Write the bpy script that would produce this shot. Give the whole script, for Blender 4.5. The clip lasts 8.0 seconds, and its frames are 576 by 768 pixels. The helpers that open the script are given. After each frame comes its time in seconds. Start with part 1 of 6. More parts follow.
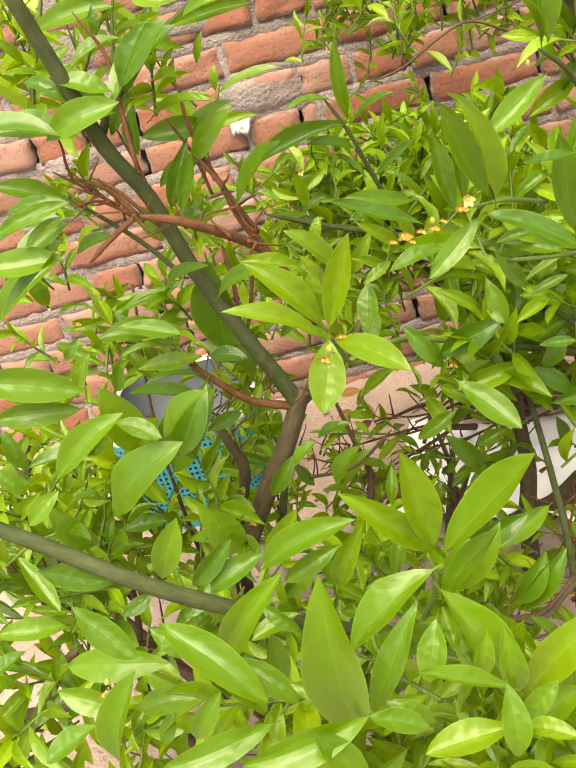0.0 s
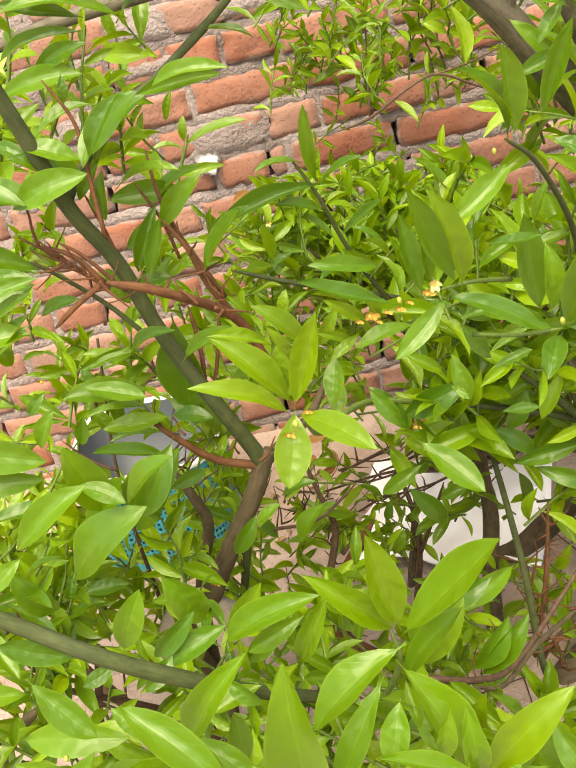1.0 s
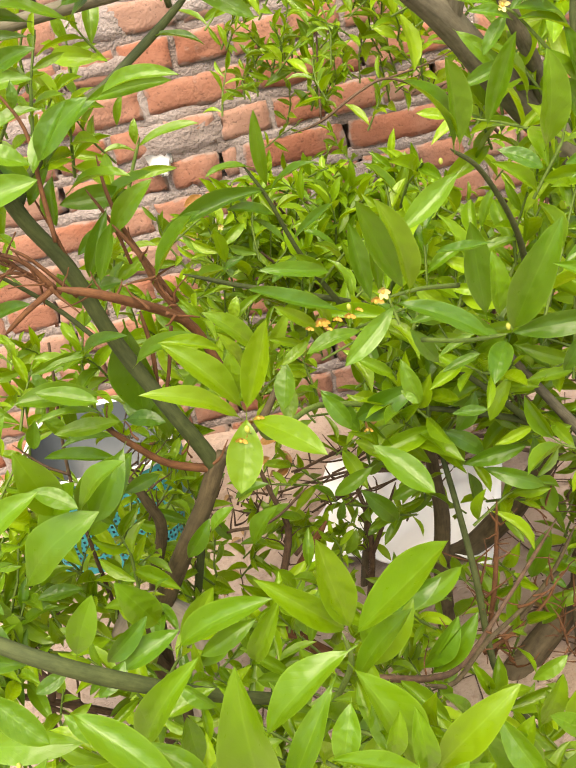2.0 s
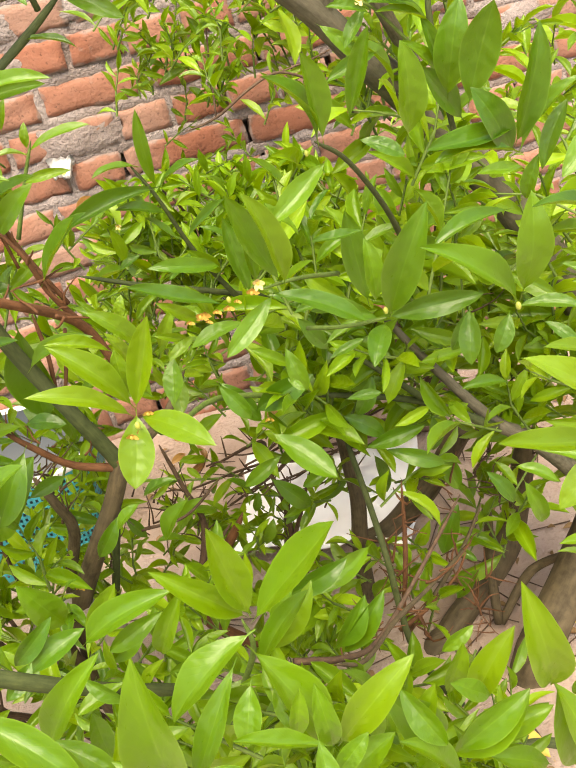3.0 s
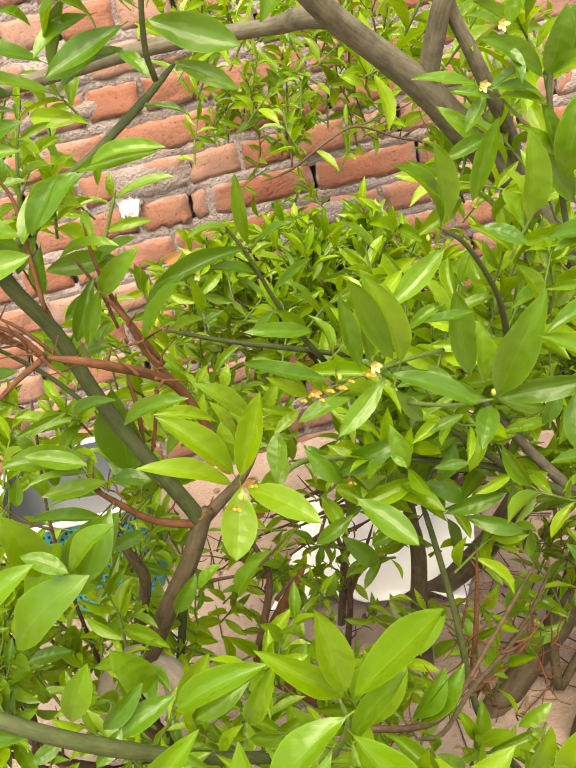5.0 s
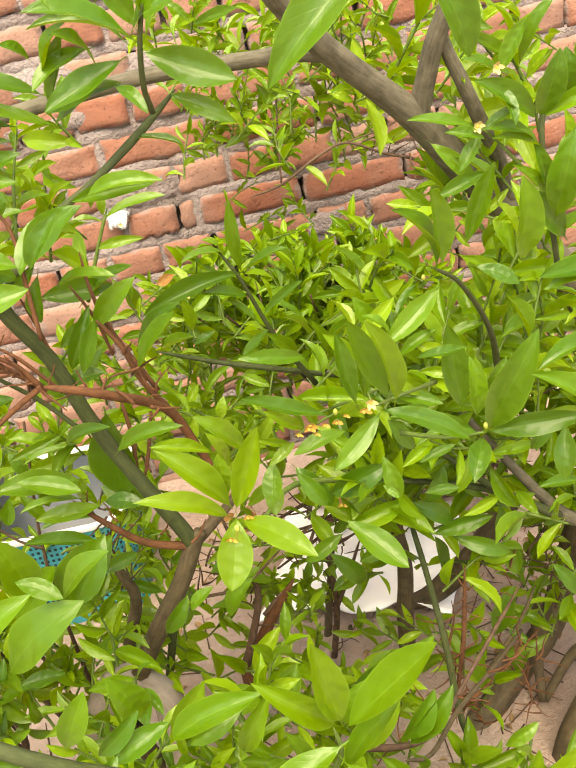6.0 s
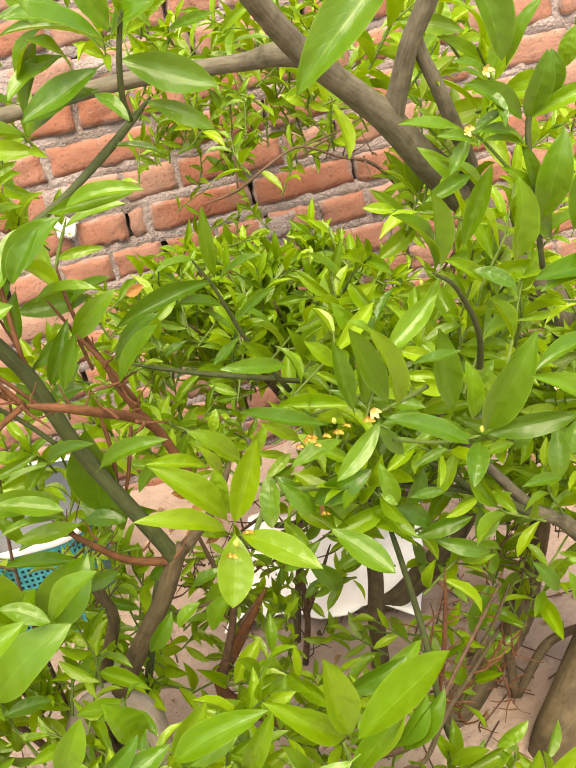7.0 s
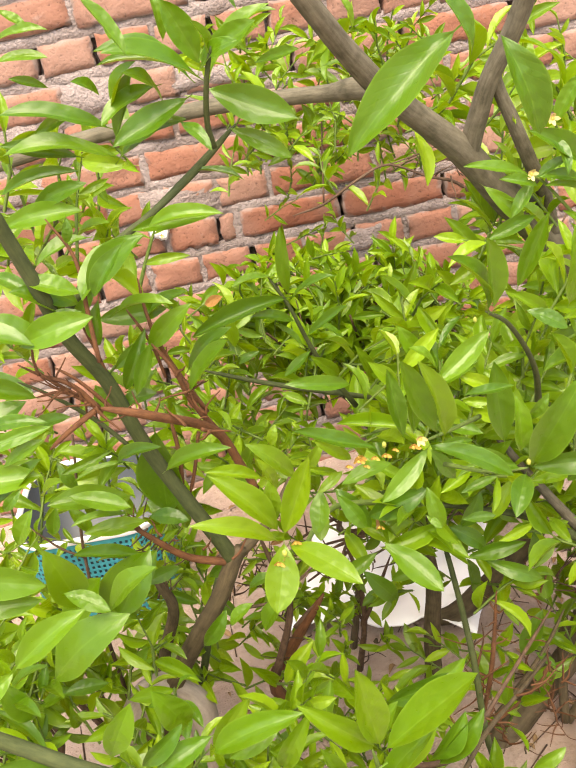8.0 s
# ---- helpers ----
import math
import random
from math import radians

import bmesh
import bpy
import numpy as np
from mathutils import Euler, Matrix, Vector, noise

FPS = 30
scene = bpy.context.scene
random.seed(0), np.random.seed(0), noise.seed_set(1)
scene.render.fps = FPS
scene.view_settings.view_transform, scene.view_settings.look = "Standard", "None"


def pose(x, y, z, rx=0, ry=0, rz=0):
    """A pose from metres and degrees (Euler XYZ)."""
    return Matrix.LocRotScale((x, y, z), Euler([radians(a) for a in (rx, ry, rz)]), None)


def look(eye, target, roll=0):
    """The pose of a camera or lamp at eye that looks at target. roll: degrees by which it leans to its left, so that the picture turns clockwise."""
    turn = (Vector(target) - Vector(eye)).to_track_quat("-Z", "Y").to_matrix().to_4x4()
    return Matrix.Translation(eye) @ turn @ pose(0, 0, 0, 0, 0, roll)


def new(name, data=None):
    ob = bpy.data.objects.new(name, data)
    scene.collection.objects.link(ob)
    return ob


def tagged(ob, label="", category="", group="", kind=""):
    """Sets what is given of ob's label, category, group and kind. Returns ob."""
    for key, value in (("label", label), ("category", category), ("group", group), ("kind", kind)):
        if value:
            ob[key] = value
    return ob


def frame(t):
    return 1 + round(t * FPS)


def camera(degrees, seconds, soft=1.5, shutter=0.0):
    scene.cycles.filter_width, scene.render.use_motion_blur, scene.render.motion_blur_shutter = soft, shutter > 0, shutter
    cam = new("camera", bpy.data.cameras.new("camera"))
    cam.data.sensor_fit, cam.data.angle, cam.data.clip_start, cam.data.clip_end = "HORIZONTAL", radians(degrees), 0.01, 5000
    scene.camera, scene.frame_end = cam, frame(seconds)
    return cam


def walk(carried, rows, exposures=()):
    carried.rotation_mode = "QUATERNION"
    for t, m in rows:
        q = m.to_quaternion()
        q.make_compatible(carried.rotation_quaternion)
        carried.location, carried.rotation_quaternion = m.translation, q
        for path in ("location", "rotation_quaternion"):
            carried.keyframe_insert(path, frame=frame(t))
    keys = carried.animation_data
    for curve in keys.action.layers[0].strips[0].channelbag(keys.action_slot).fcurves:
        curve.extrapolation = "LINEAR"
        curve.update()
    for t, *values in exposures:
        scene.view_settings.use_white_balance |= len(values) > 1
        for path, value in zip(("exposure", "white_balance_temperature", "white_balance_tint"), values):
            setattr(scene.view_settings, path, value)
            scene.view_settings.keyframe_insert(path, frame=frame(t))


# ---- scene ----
cam = camera(33.0, 8.0, shutter=0.12)
EXPOSURE, KELVIN, TINT = 1.57, 8300, 9
PATH = [
    (0, (-0.08, 0.042, 1.203), (-0.255, 1.79, 0.248), -15.9),
    (0.5, (-0.08, 0.053, 1.227), (-0.197, 1.816, 0.291), -13.7),
    (1, (-0.072, 0.063, 1.239), (-0.166, 1.828, 0.304), -14.0),
    (1.2, (-0.071, 0.064, 1.243), (-0.158, 1.83, 0.307), -13.8),
    (2.3, (-0.064, 0.051, 1.247), (-0.006, 1.801, 0.28), -13.5),
    (2.5, (-0.05, 0.042, 1.246), (0.05, 1.789, 0.277), -14.2),
    (3, (-0.034, 0.038, 1.245), (0.095, 1.769, 0.25), -14.1),
    (3.5, (-0.036, 0.038, 1.248), (0.132, 1.75, 0.228), -13.8),
    (4, (-0.039, 0.039, 1.254), (0.178, 1.758, 0.254), -13.2),
    (4.5, (-0.066, 0.055, 1.277), (0.063, 1.813, 0.333), -13.2),
    (4.7, (-0.073, 0.061, 1.281), (0.03, 1.827, 0.348), -13.1),
    (5.8, (-0.106, 0.07, 1.321), (-0.031, 1.831, 0.376), -11.0),
    (6, (-0.089, 0.071, 1.323), (0.032, 1.83, 0.378), -11.7),
    (6.5, (-0.091, 0.071, 1.332), (0.134, 1.817, 0.382), -11.4),
    (7, (-0.133, 0.095, 1.33), (0.118, 1.83, 0.367), -11.6),
    (7.5, (-0.116, 0.103, 1.356), (0.088, 1.84, 0.386), -10.2),
    (8, (-0.109, 0.06, 1.362), (-0.032, 1.827, 0.428), -10.5),
]
walk(cam, [(t, look(eye, target, roll)) for t, eye, target, roll in PATH], exposures=[(0.0, EXPOSURE, KELVIN, TINT), (3.0, EXPOSURE + 0.06, KELVIN - 200, TINT), (4.7, EXPOSURE + 0.10, KELVIN, TINT), (6.5, EXPOSURE + 0.10, KELVIN + 300, TINT + 1), (8.0, EXPOSURE + 0.10, KELVIN - 400, TINT + 5)])

# ---- light ----
world = bpy.data.worlds.new("sky")
scene.world = world
world.use_nodes = True
wn = world.node_tree.nodes
sky = wn.new("ShaderNodeTexSky")
sky.sky_type, sky.sun_disc = "NISHITA", False
sky.sun_elevation, sky.sun_rotation = radians(61), radians(188)
sky.air_density, sky.dust_density, sky.ozone_density = 1.0, 3.0, 1.0
world.node_tree.links.new(sky.outputs[0], wn["Background"].inputs[0])
wn["Background"].inputs[1].default_value = 0.15
sun_data = bpy.data.lights.new("sun", "SUN")
sun_data.energy, sun_data.angle, sun_data.color = 2.7, radians(55), (1.0, 0.96, 0.88)
sun = new("sun", sun_data)
sun.matrix_world = look((-0.25, -1.75, 3.2), (0, 0, 0))


# ---- materials ----
def material(name, rough=0.6, spec=0.5):
    m = bpy.data.materials.new(name)
    m.use_nodes = True
    b = m.node_tree.nodes["Principled BSDF"]
    b.inputs["Roughness"].default_value = rough
    b.inputs["Specular IOR Level"].default_value = spec
    return m, m.node_tree.nodes, m.node_tree.links, b


def ramp(n, l, fac, *stops):
    r = n.new("ShaderNodeValToRGB")
    while len(r.color_ramp.elements) < len(stops):
        r.color_ramp.elements.new(0.5)
    for e, (p, c) in zip(r.color_ramp.elements, stops):
        e.position, e.color = p, (*c, 1)
    l.new(fac, r.inputs[0])
    return r.outputs[0]


def noise_tex(n, l, scale, detail=4.0, rough=0.55, kind="Object", stretch=None):
    co = n.new("ShaderNodeTexCoord").outputs[kind]
    if stretch:
        mp = n.new("ShaderNodeMapping")
        mp.inputs["Scale"].default_value = stretch
        l.new(co, mp.inputs[0])
        co = mp.outputs[0]
    t = n.new("ShaderNodeTexNoise")
    t.inputs["Scale"].default_value, t.inputs["Detail"].default_value, t.inputs["Roughness"].default_value = scale, detail, rough
    l.new(co, t.inputs["Vector"])
    return t.outputs[0]


def mix(n, l, fac, a, b, blend="MIX"):
    m = n.new("ShaderNodeMix")
    m.data_type, m.blend_type = "RGBA", blend
    for sock, v in ((m.inputs[0], fac), (m.inputs[6], a), (m.inputs[7], b)):
        if isinstance(v, (int, float)):
            sock.default_value = v
        elif isinstance(v, tuple):
            sock.default_value = (*v, 1)
        else:
            l.new(v, sock)
    return m.outputs[2]


def bump(n, l, b, height, strength, dist):
    t = n.new("ShaderNodeBump")
    t.inputs["Strength"].default_value, t.inputs["Distance"].default_value = strength, dist
    l.new(height, t.inputs["Height"])
    l.new(t.outputs[0], b.inputs["Normal"])


def maths(n, l, op, a, b=0.0):
    m = n.new("ShaderNodeMath")
    m.operation = op
    for i, v in enumerate((a, b)):
        if isinstance(v, (int, float)):
            m.inputs[i].default_value = v
        else:
            l.new(v, m.inputs[i])
    return m.outputs[0]


def leaf_material(name, dark, mid, light, island=False, glow=0.3):
    m, n, l, b = material(name, 0.34, 0.45)
    if island:
        rnd = n.new("ShaderNodeNewGeometry").outputs["Random Per Island"]
    else:
        rnd = n.new("ShaderNodeObjectInfo").outputs["Random"]
    base = ramp(n, l, rnd, (0.0, dark), (0.5, mid), (1.0, light))
    uv = n.new("ShaderNodeTexCoord").outputs["UV"]
    sep = n.new("ShaderNodeSeparateXYZ")
    l.new(uv, sep.inputs[0])
    off = maths(n, l, "ABSOLUTE", maths(n, l, "SUBTRACT", sep.outputs[0], 0.5))
    rib = ramp(n, l, off, (0.0, (1, 1, 1)), (0.035, (0, 0, 0)))
    side = maths(n, l, "SINE", maths(n, l, "MULTIPLY", maths(n, l, "SUBTRACT", sep.outputs[1], maths(n, l, "MULTIPLY", off, 0.55)), 62.0))
    vein = maths(n, l, "POWER", maths(n, l, "MAXIMUM", side, 0.0), 8.0)
    mot = noise_tex(n, l, 9.0, 4.0, kind="UV")
    swell = noise_tex(n, l, 3.6, 0.6, kind="UV", stretch=(0.6, 1.6, 1.0))
    edge = ramp(n, l, off, (0.455, (0, 0, 0)), (0.495, (1, 1, 1)))
    col = mix(n, l, maths(n, l, "MULTIPLY", mot, 0.35), base, light)
    col = mix(n, l, maths(n, l, "MULTIPLY", vein, 0.07), col, light)
    pale = tuple(min(1, c * 1.45 + 0.03) for c in light)
    col = mix(n, l, maths(n, l, "MULTIPLY", rib, 0.24), col, pale)
    col = mix(n, l, maths(n, l, "MULTIPLY", edge, 0.35), col, pale)
    spot = noise_tex(n, l, 14.0, 2.0, 0.6)
    col = mix(n, l, maths(n, l, "MULTIPLY", ramp(n, l, spot, (0.55, (0, 0, 0)), (0.75, (1, 1, 1))), 0.35), col, light)
    l.new(col, b.inputs["Base Color"])
    groove = ramp(n, l, off, (0.0, (0, 0, 0)), (0.09, (1, 1, 1)))
    bump(n, l, b, maths(n, l, "ADD", maths(n, l, "ADD", maths(n, l, "MULTIPLY", vein, -0.035), maths(n, l, "MULTIPLY", swell, 1.6)), maths(n, l, "MULTIPLY", groove, 0.22)), 0.30, 0.006)
    rough = ramp(n, l, mot, (0.3, (0.27,) * 3), (0.7, (0.42,) * 3))
    l.new(rough, b.inputs["Roughness"])
    b.inputs["Coat Weight"].default_value, b.inputs["Coat Roughness"].default_value = 0.16, 0.13
    tr = n.new("ShaderNodeBsdfTranslucent")
    l.new(mix(n, l, 0.75, col, (0.27, 0.36, 0.004)), tr.inputs[0])
    add = n.new("ShaderNodeMixShader")
    add.inputs[0].default_value = glow
    l.new(b.outputs[0], add.inputs[1])
    l.new(tr.outputs[0], add.inputs[2])
    l.new(add.outputs[0], n["Material Output"].inputs[0])
    return m


MATURE = leaf_material("mature_leaf", (0.026, 0.092, 0.004), (0.052, 0.142, 0.005), (0.100, 0.212, 0.007), glow=0.33)
YOUNG = leaf_material("young_leaf", (0.046, 0.133, 0.003), (0.074, 0.177, 0.004), (0.124, 0.229, 0.007), glow=0.34)
FRESH = leaf_material("fresh_leaf", (0.080, 0.168, 0.004), (0.105, 0.202, 0.005), (0.142, 0.250, 0.008), glow=0.36)
FILL = leaf_material("foliage", (0.044, 0.128, 0.006), (0.125, 0.262, 0.008), (0.235, 0.385, 0.014), island=True, glow=0.42)


def bark_material(name, dark, light, scale=60.0):
    m, n, l, b = material(name, 0.8, 0.3)
    big = noise_tex(n, l, 9.0, 3.0)
    fine = noise_tex(n, l, scale, 6.0, 0.6)
    furrow = noise_tex(n, l, 3.0, 5.0, 0.65, kind="UV", stretch=(6.0, 0.9, 1.0))
    fine = maths(n, l, "ADD", maths(n, l, "MULTIPLY", fine, 0.45), maths(n, l, "MULTIPLY", furrow, 0.55))
    col = mix(n, l, ramp(n, l, fine, (0.38, (0, 0, 0)), (0.62, (1, 1, 1))), dark, light)
    col = mix(n, l, maths(n, l, "MULTIPLY", ramp(n, l, big, (0.45, (0, 0, 0)), (0.7, (1, 1, 1))), 0.2), col, tuple(0.5 * (a + c) + 0.03 for a, c in zip(dark, light)))
    l.new(col, b.inputs["Base Color"])
    bump(n, l, b, fine, 0.5, 0.002)
    return m


BARK = bark_material("grey_brown_bark", (0.055, 0.050, 0.031), (0.140, 0.126, 0.088))
BARK_BROWN = bark_material("brown_bark", (0.036, 0.026, 0.012), (0.098, 0.074, 0.040))
BARK_PALE = bark_material("pale_grey_bark", (0.180, 0.151, 0.130), (0.288, 0.252, 0.223))
DEAD = leaf_material("dead_leaf", (0.196, 0.077, 0.021), (0.294, 0.133, 0.035), (0.385, 0.210, 0.063), glow=0.0)
BARK_GREEN = bark_material("green_bark", (0.026, 0.038, 0.010), (0.060, 0.076, 0.024))
BARK_RED = bark_material("reddish_twig_bark", (0.060, 0.023, 0.009), (0.138, 0.058, 0.023))
BARK_DARK = bark_material("dark_twig_bark", (0.036, 0.020, 0.012), (0.108, 0.065, 0.040), 90)
STALK = bark_material("green_stalk", (0.058, 0.101, 0.014), (0.115, 0.173, 0.036), 120)


def brick_material():
    m, n, l, b = material("fired_brick", 0.9, 0.2)
    rnd = n.new("ShaderNodeObjectInfo").outputs["Random"]
    base = ramp(n, l, rnd, (0.0, (0.215, 0.083, 0.051)), (0.5, (0.268, 0.132, 0.093)), (1.0, (0.285, 0.180, 0.143)))
    big = noise_tex(n, l, 14.0, 5.0, 0.6, kind="Generated")
    geo = n.new("ShaderNodeNewGeometry").outputs["Position"]
    patch = n.new("ShaderNodeTexNoise")
    patch.inputs["Scale"].default_value, patch.inputs["Detail"].default_value = 7.0, 6.0
    l.new(geo, patch.inputs["Vector"])
    fine = n.new("ShaderNodeTexNoise")
    fine.inputs["Scale"].default_value, fine.inputs["Detail"].default_value = 140.0, 5.0
    l.new(geo, fine.inputs["Vector"])
    col = mix(n, l, maths(n, l, "MULTIPLY", fine.outputs[0], 0.4), base, (0.17, 0.06, 0.034))
    smear = ramp(n, l, patch.outputs[0], (0.44, (0, 0, 0)), (0.62, (1, 1, 1)))
    col = mix(n, l, maths(n, l, "MULTIPLY", smear, 0.4), col, (0.23, 0.150, 0.120))
    gen = n.new("ShaderNodeSeparateXYZ")
    l.new(n.new("ShaderNodeTexCoord").outputs["Generated"], gen.inputs[0])
    ends = maths(n, l, "POWER", maths(n, l, "ABSOLUTE", maths(n, l, "SUBTRACT", maths(n, l, "MULTIPLY", gen.outputs[0], 2.0), 1.0)), 14.0)
    beds = maths(n, l, "POWER", maths(n, l, "ABSOLUTE", maths(n, l, "SUBTRACT", maths(n, l, "MULTIPLY", gen.outputs[2], 2.0), 1.0)), 6.0)
    rag = n.new("ShaderNodeTexNoise")
    rag.inputs["Scale"].default_value, rag.inputs["Detail"].default_value = 38.0, 5.0
    l.new(geo, rag.inputs["Vector"])
    lap = maths(n, l, "ADD", maths(n, l, "MULTIPLY", maths(n, l, "MAXIMUM", ends, beds), 0.55), rag.outputs[0])
    col = mix(n, l, maths(n, l, "MULTIPLY", ramp(n, l, lap, (0.66, (0, 0, 0)), (0.84, (1, 1, 1))), 0.75), col, (0.22, 0.178, 0.162))
    pits = ramp(n, l, fine.outputs[0], (0.30, (0.55,) * 3), (0.40, (1, 1, 1)))
    col = mix(n, l, 1.0, col, pits, "MULTIPLY")
    # thin wandering cracks
    warp = n.new("ShaderNodeVectorMath")
    warp.operation = "MULTIPLY_ADD"
    l.new(rag.outputs["Color"], warp.inputs[0])
    warp.inputs[1].default_value = (0.05, 0.05, 0.05)
    l.new(geo, warp.inputs[2])
    cell = n.new("ShaderNodeTexVoronoi")
    cell.feature = "DISTANCE_TO_EDGE"
    cell.inputs["Scale"].default_value = 6.5
    l.new(warp.outputs[0], cell.inputs["Vector"])
    crack = ramp(n, l, cell.outputs[0], (0.0, (0.42,) * 3), (0.012, (1, 1, 1)))
    col = mix(n, l, 0.4, col, crack, "MULTIPLY")
    l.new(col, b.inputs["Base Color"])
    bump(n, l, b, maths(n, l, "ADD", maths(n, l, "ADD", patch.outputs[0], rag.outputs[0]), maths(n, l, "MULTIPLY", fine.outputs[0], 0.6)), 0.6, 0.006)
    return m


def mortar_material():
    m, n, l, b = material("rough_mortar", 0.95, 0.2)
    a, f = noise_tex(n, l, 9.0, 6.0), noise_tex(n, l, 120.0, 6.0)
    col = ramp(n, l, a, (0.3, (0.18, 0.145, 0.135)), (0.5, (0.25, 0.213, 0.205)), (0.75, (0.32, 0.285, 0.28)))
    l.new(mix(n, l, maths(n, l, "MULTIPLY", f, 0.4), col, (0.16, 0.12, 0.104)), b.inputs["Base Color"])
    bump(n, l, b, maths(n, l, "ADD", a, f), 1.0, 0.010)
    return m


def soil_material():
    m, n, l, b = material("dry_sandy_soil", 0.95, 0.2)
    a, f = noise_tex(n, l, 5.0, 6.0), noise_tex(n, l, 90.0, 8.0, 0.7)
    col = ramp(n, l, a, (0.3, (0.37, 0.272, 0.222)), (0.55, (0.46, 0.352, 0.298)), (0.8, (0.53, 0.425, 0.37)))
    col = mix(n, l, ramp(n, l, f, (0.52, (0, 0, 0)), (0.75, (0.6,) * 3)), col, (0.24, 0.15, 0.105))
    l.new(col, b.inputs["Base Color"])
    bump(n, l, b, f, 0.9, 0.014)
    return m


def plain_material(name, col, rough=0.5, spec=0.4, vary=0.12, scale=30.0):
    m, n, l, b = material(name, rough, spec)
    f = noise_tex(n, l, scale, 5.0)
    l.new(mix(n, l, maths(n, l, "MULTIPLY", f, vary * 2), col, tuple(c * 0.6 for c in col)), b.inputs["Base Color"])
    bump(n, l, b, f, 0.15, 0.002)
    return m


BRICK, MORTAR, SOIL = brick_material(), mortar_material(), soil_material()
WHITE = plain_material("white_plastic_sheet", (0.92, 0.92, 0.93), 0.45, 0.4, 0.05)
RIM = plain_material("pale_plastic", (0.66, 0.68, 0.71), 0.4)
GREY = plain_material("grey_plastic", (0.062, 0.074, 0.088), 0.5)
CYAN = plain_material("cyan_plastic", (0.06, 0.47, 0.56), 0.4)
PETAL = plain_material("white_petal", (0.46, 0.38, 0.15), 0.6)
ORANGE = plain_material("dry_orange_petal", (0.42, 0.255, 0.048), 0.7)
BUD = plain_material("yellow_green_bud", (0.302, 0.331, 0.058), 0.5)
DRY = plain_material("dry_leaf", (0.274, 0.173, 0.086), 0.8, 0.2, 0.4)
YELLOW = plain_material("yellow_leaf", (0.504, 0.360, 0.072), 0.6)


# ---- building helpers ----
def mesh_of(name, bm, mat, smooth=True):
    me = bpy.data.meshes.new(name)
    bm.to_mesh(me)
    bm.free()
    me.materials.append(mat)
    if smooth:
        for p in me.polygons:
            p.use_smooth = True
    return me


def part(name, data, mat, parent, label="", smooth=True):
    """Links a bmesh or a mesh as one mesh object under a thing or a part."""
    me = data if isinstance(data, bpy.types.Mesh) else mesh_of(name, data, mat, smooth)
    ob = new(name, me)
    ob.parent = parent
    return tagged(ob, label)


def thing(name, label, category, at=(0, 0, 0), group="", kind=""):
    ob = new(name)
    ob.location = at
    ob.empty_display_size = 0.1
    return tagged(ob, label, category, group, kind)


def smooth_line(nodes, steps=5):
    """Catmull-Rom through (x, y, z, r) nodes."""
    p = [np.array(n, float) for n in nodes]
    p = [2 * p[0] - p[1], *p, 2 * p[-1] - p[-2]]
    out = []
    for a, b, c, d in zip(p, p[1:], p[2:], p[3:]):
        for i in range(steps):
            t = i / steps
            out.append(0.5 * (2 * b + (c - a) * t + (2 * a - 5 * b + 4 * c - d) * t * t + (3 * b - a - 3 * c + d) * t ** 3))
    out.append(p[-2])
    return out


def tube(nodes, sides=10, steps=5, rough=0.0, taper=False):
    """A tapered, slightly knotty limb through nodes of place and radius."""
    line = smooth_line(nodes, steps)
    if taper:
        for q, k in ((line[0], 0.35), (line[1], 0.8)) if nodes[0][3] < nodes[-1][3] else ((line[-1], 0.35), (line[-2], 0.8)):
            q[3] *= k
    bm = bmesh.new()
    rings, up, lay, along, run = [], Vector((0.3, 0.9, 0.2)), bm.loops.layers.uv.new("uv"), [], 0.0
    girth = 6.3 * max(sum(q[3] for q in line) / len(line), 0.001)
    for i, q in enumerate(line):
        c = Vector(q[:3])
        run += (c - Vector(line[max(i - 1, 0)][:3])).length
        along.append(run / girth)
        d = (Vector(line[min(i + 1, len(line) - 1)][:3]) - Vector(line[max(i - 1, 0)][:3])).normalized()
        s = d.cross(up).normalized()
        u = s.cross(d)
        ring = []
        for k in range(sides):
            a = 2 * math.pi * k / sides
            w = s * math.cos(a) + u * math.sin(a)
            r = max(q[3], 0.0006) * (1 + rough * noise.noise((c + w * 0.03) * 28))
            ring.append(bm.verts.new(c + w * r))
        rings.append(ring)
    for i, (a, b) in enumerate(zip(rings, rings[1:])):
        for k in range(sides):
            face = bm.faces.new((a[k], a[(k + 1) % sides], b[(k + 1) % sides], b[k]))
            for loop, (e, g) in zip(face.loops, ((k, i), (k + 1, i), (k + 1, i + 1), (k, i + 1))):
                loop[lay].uv = (e / sides, along[g])
    bm.faces.new(rings[0][::-1])
    bm.faces.new(rings[-1])
    return bm


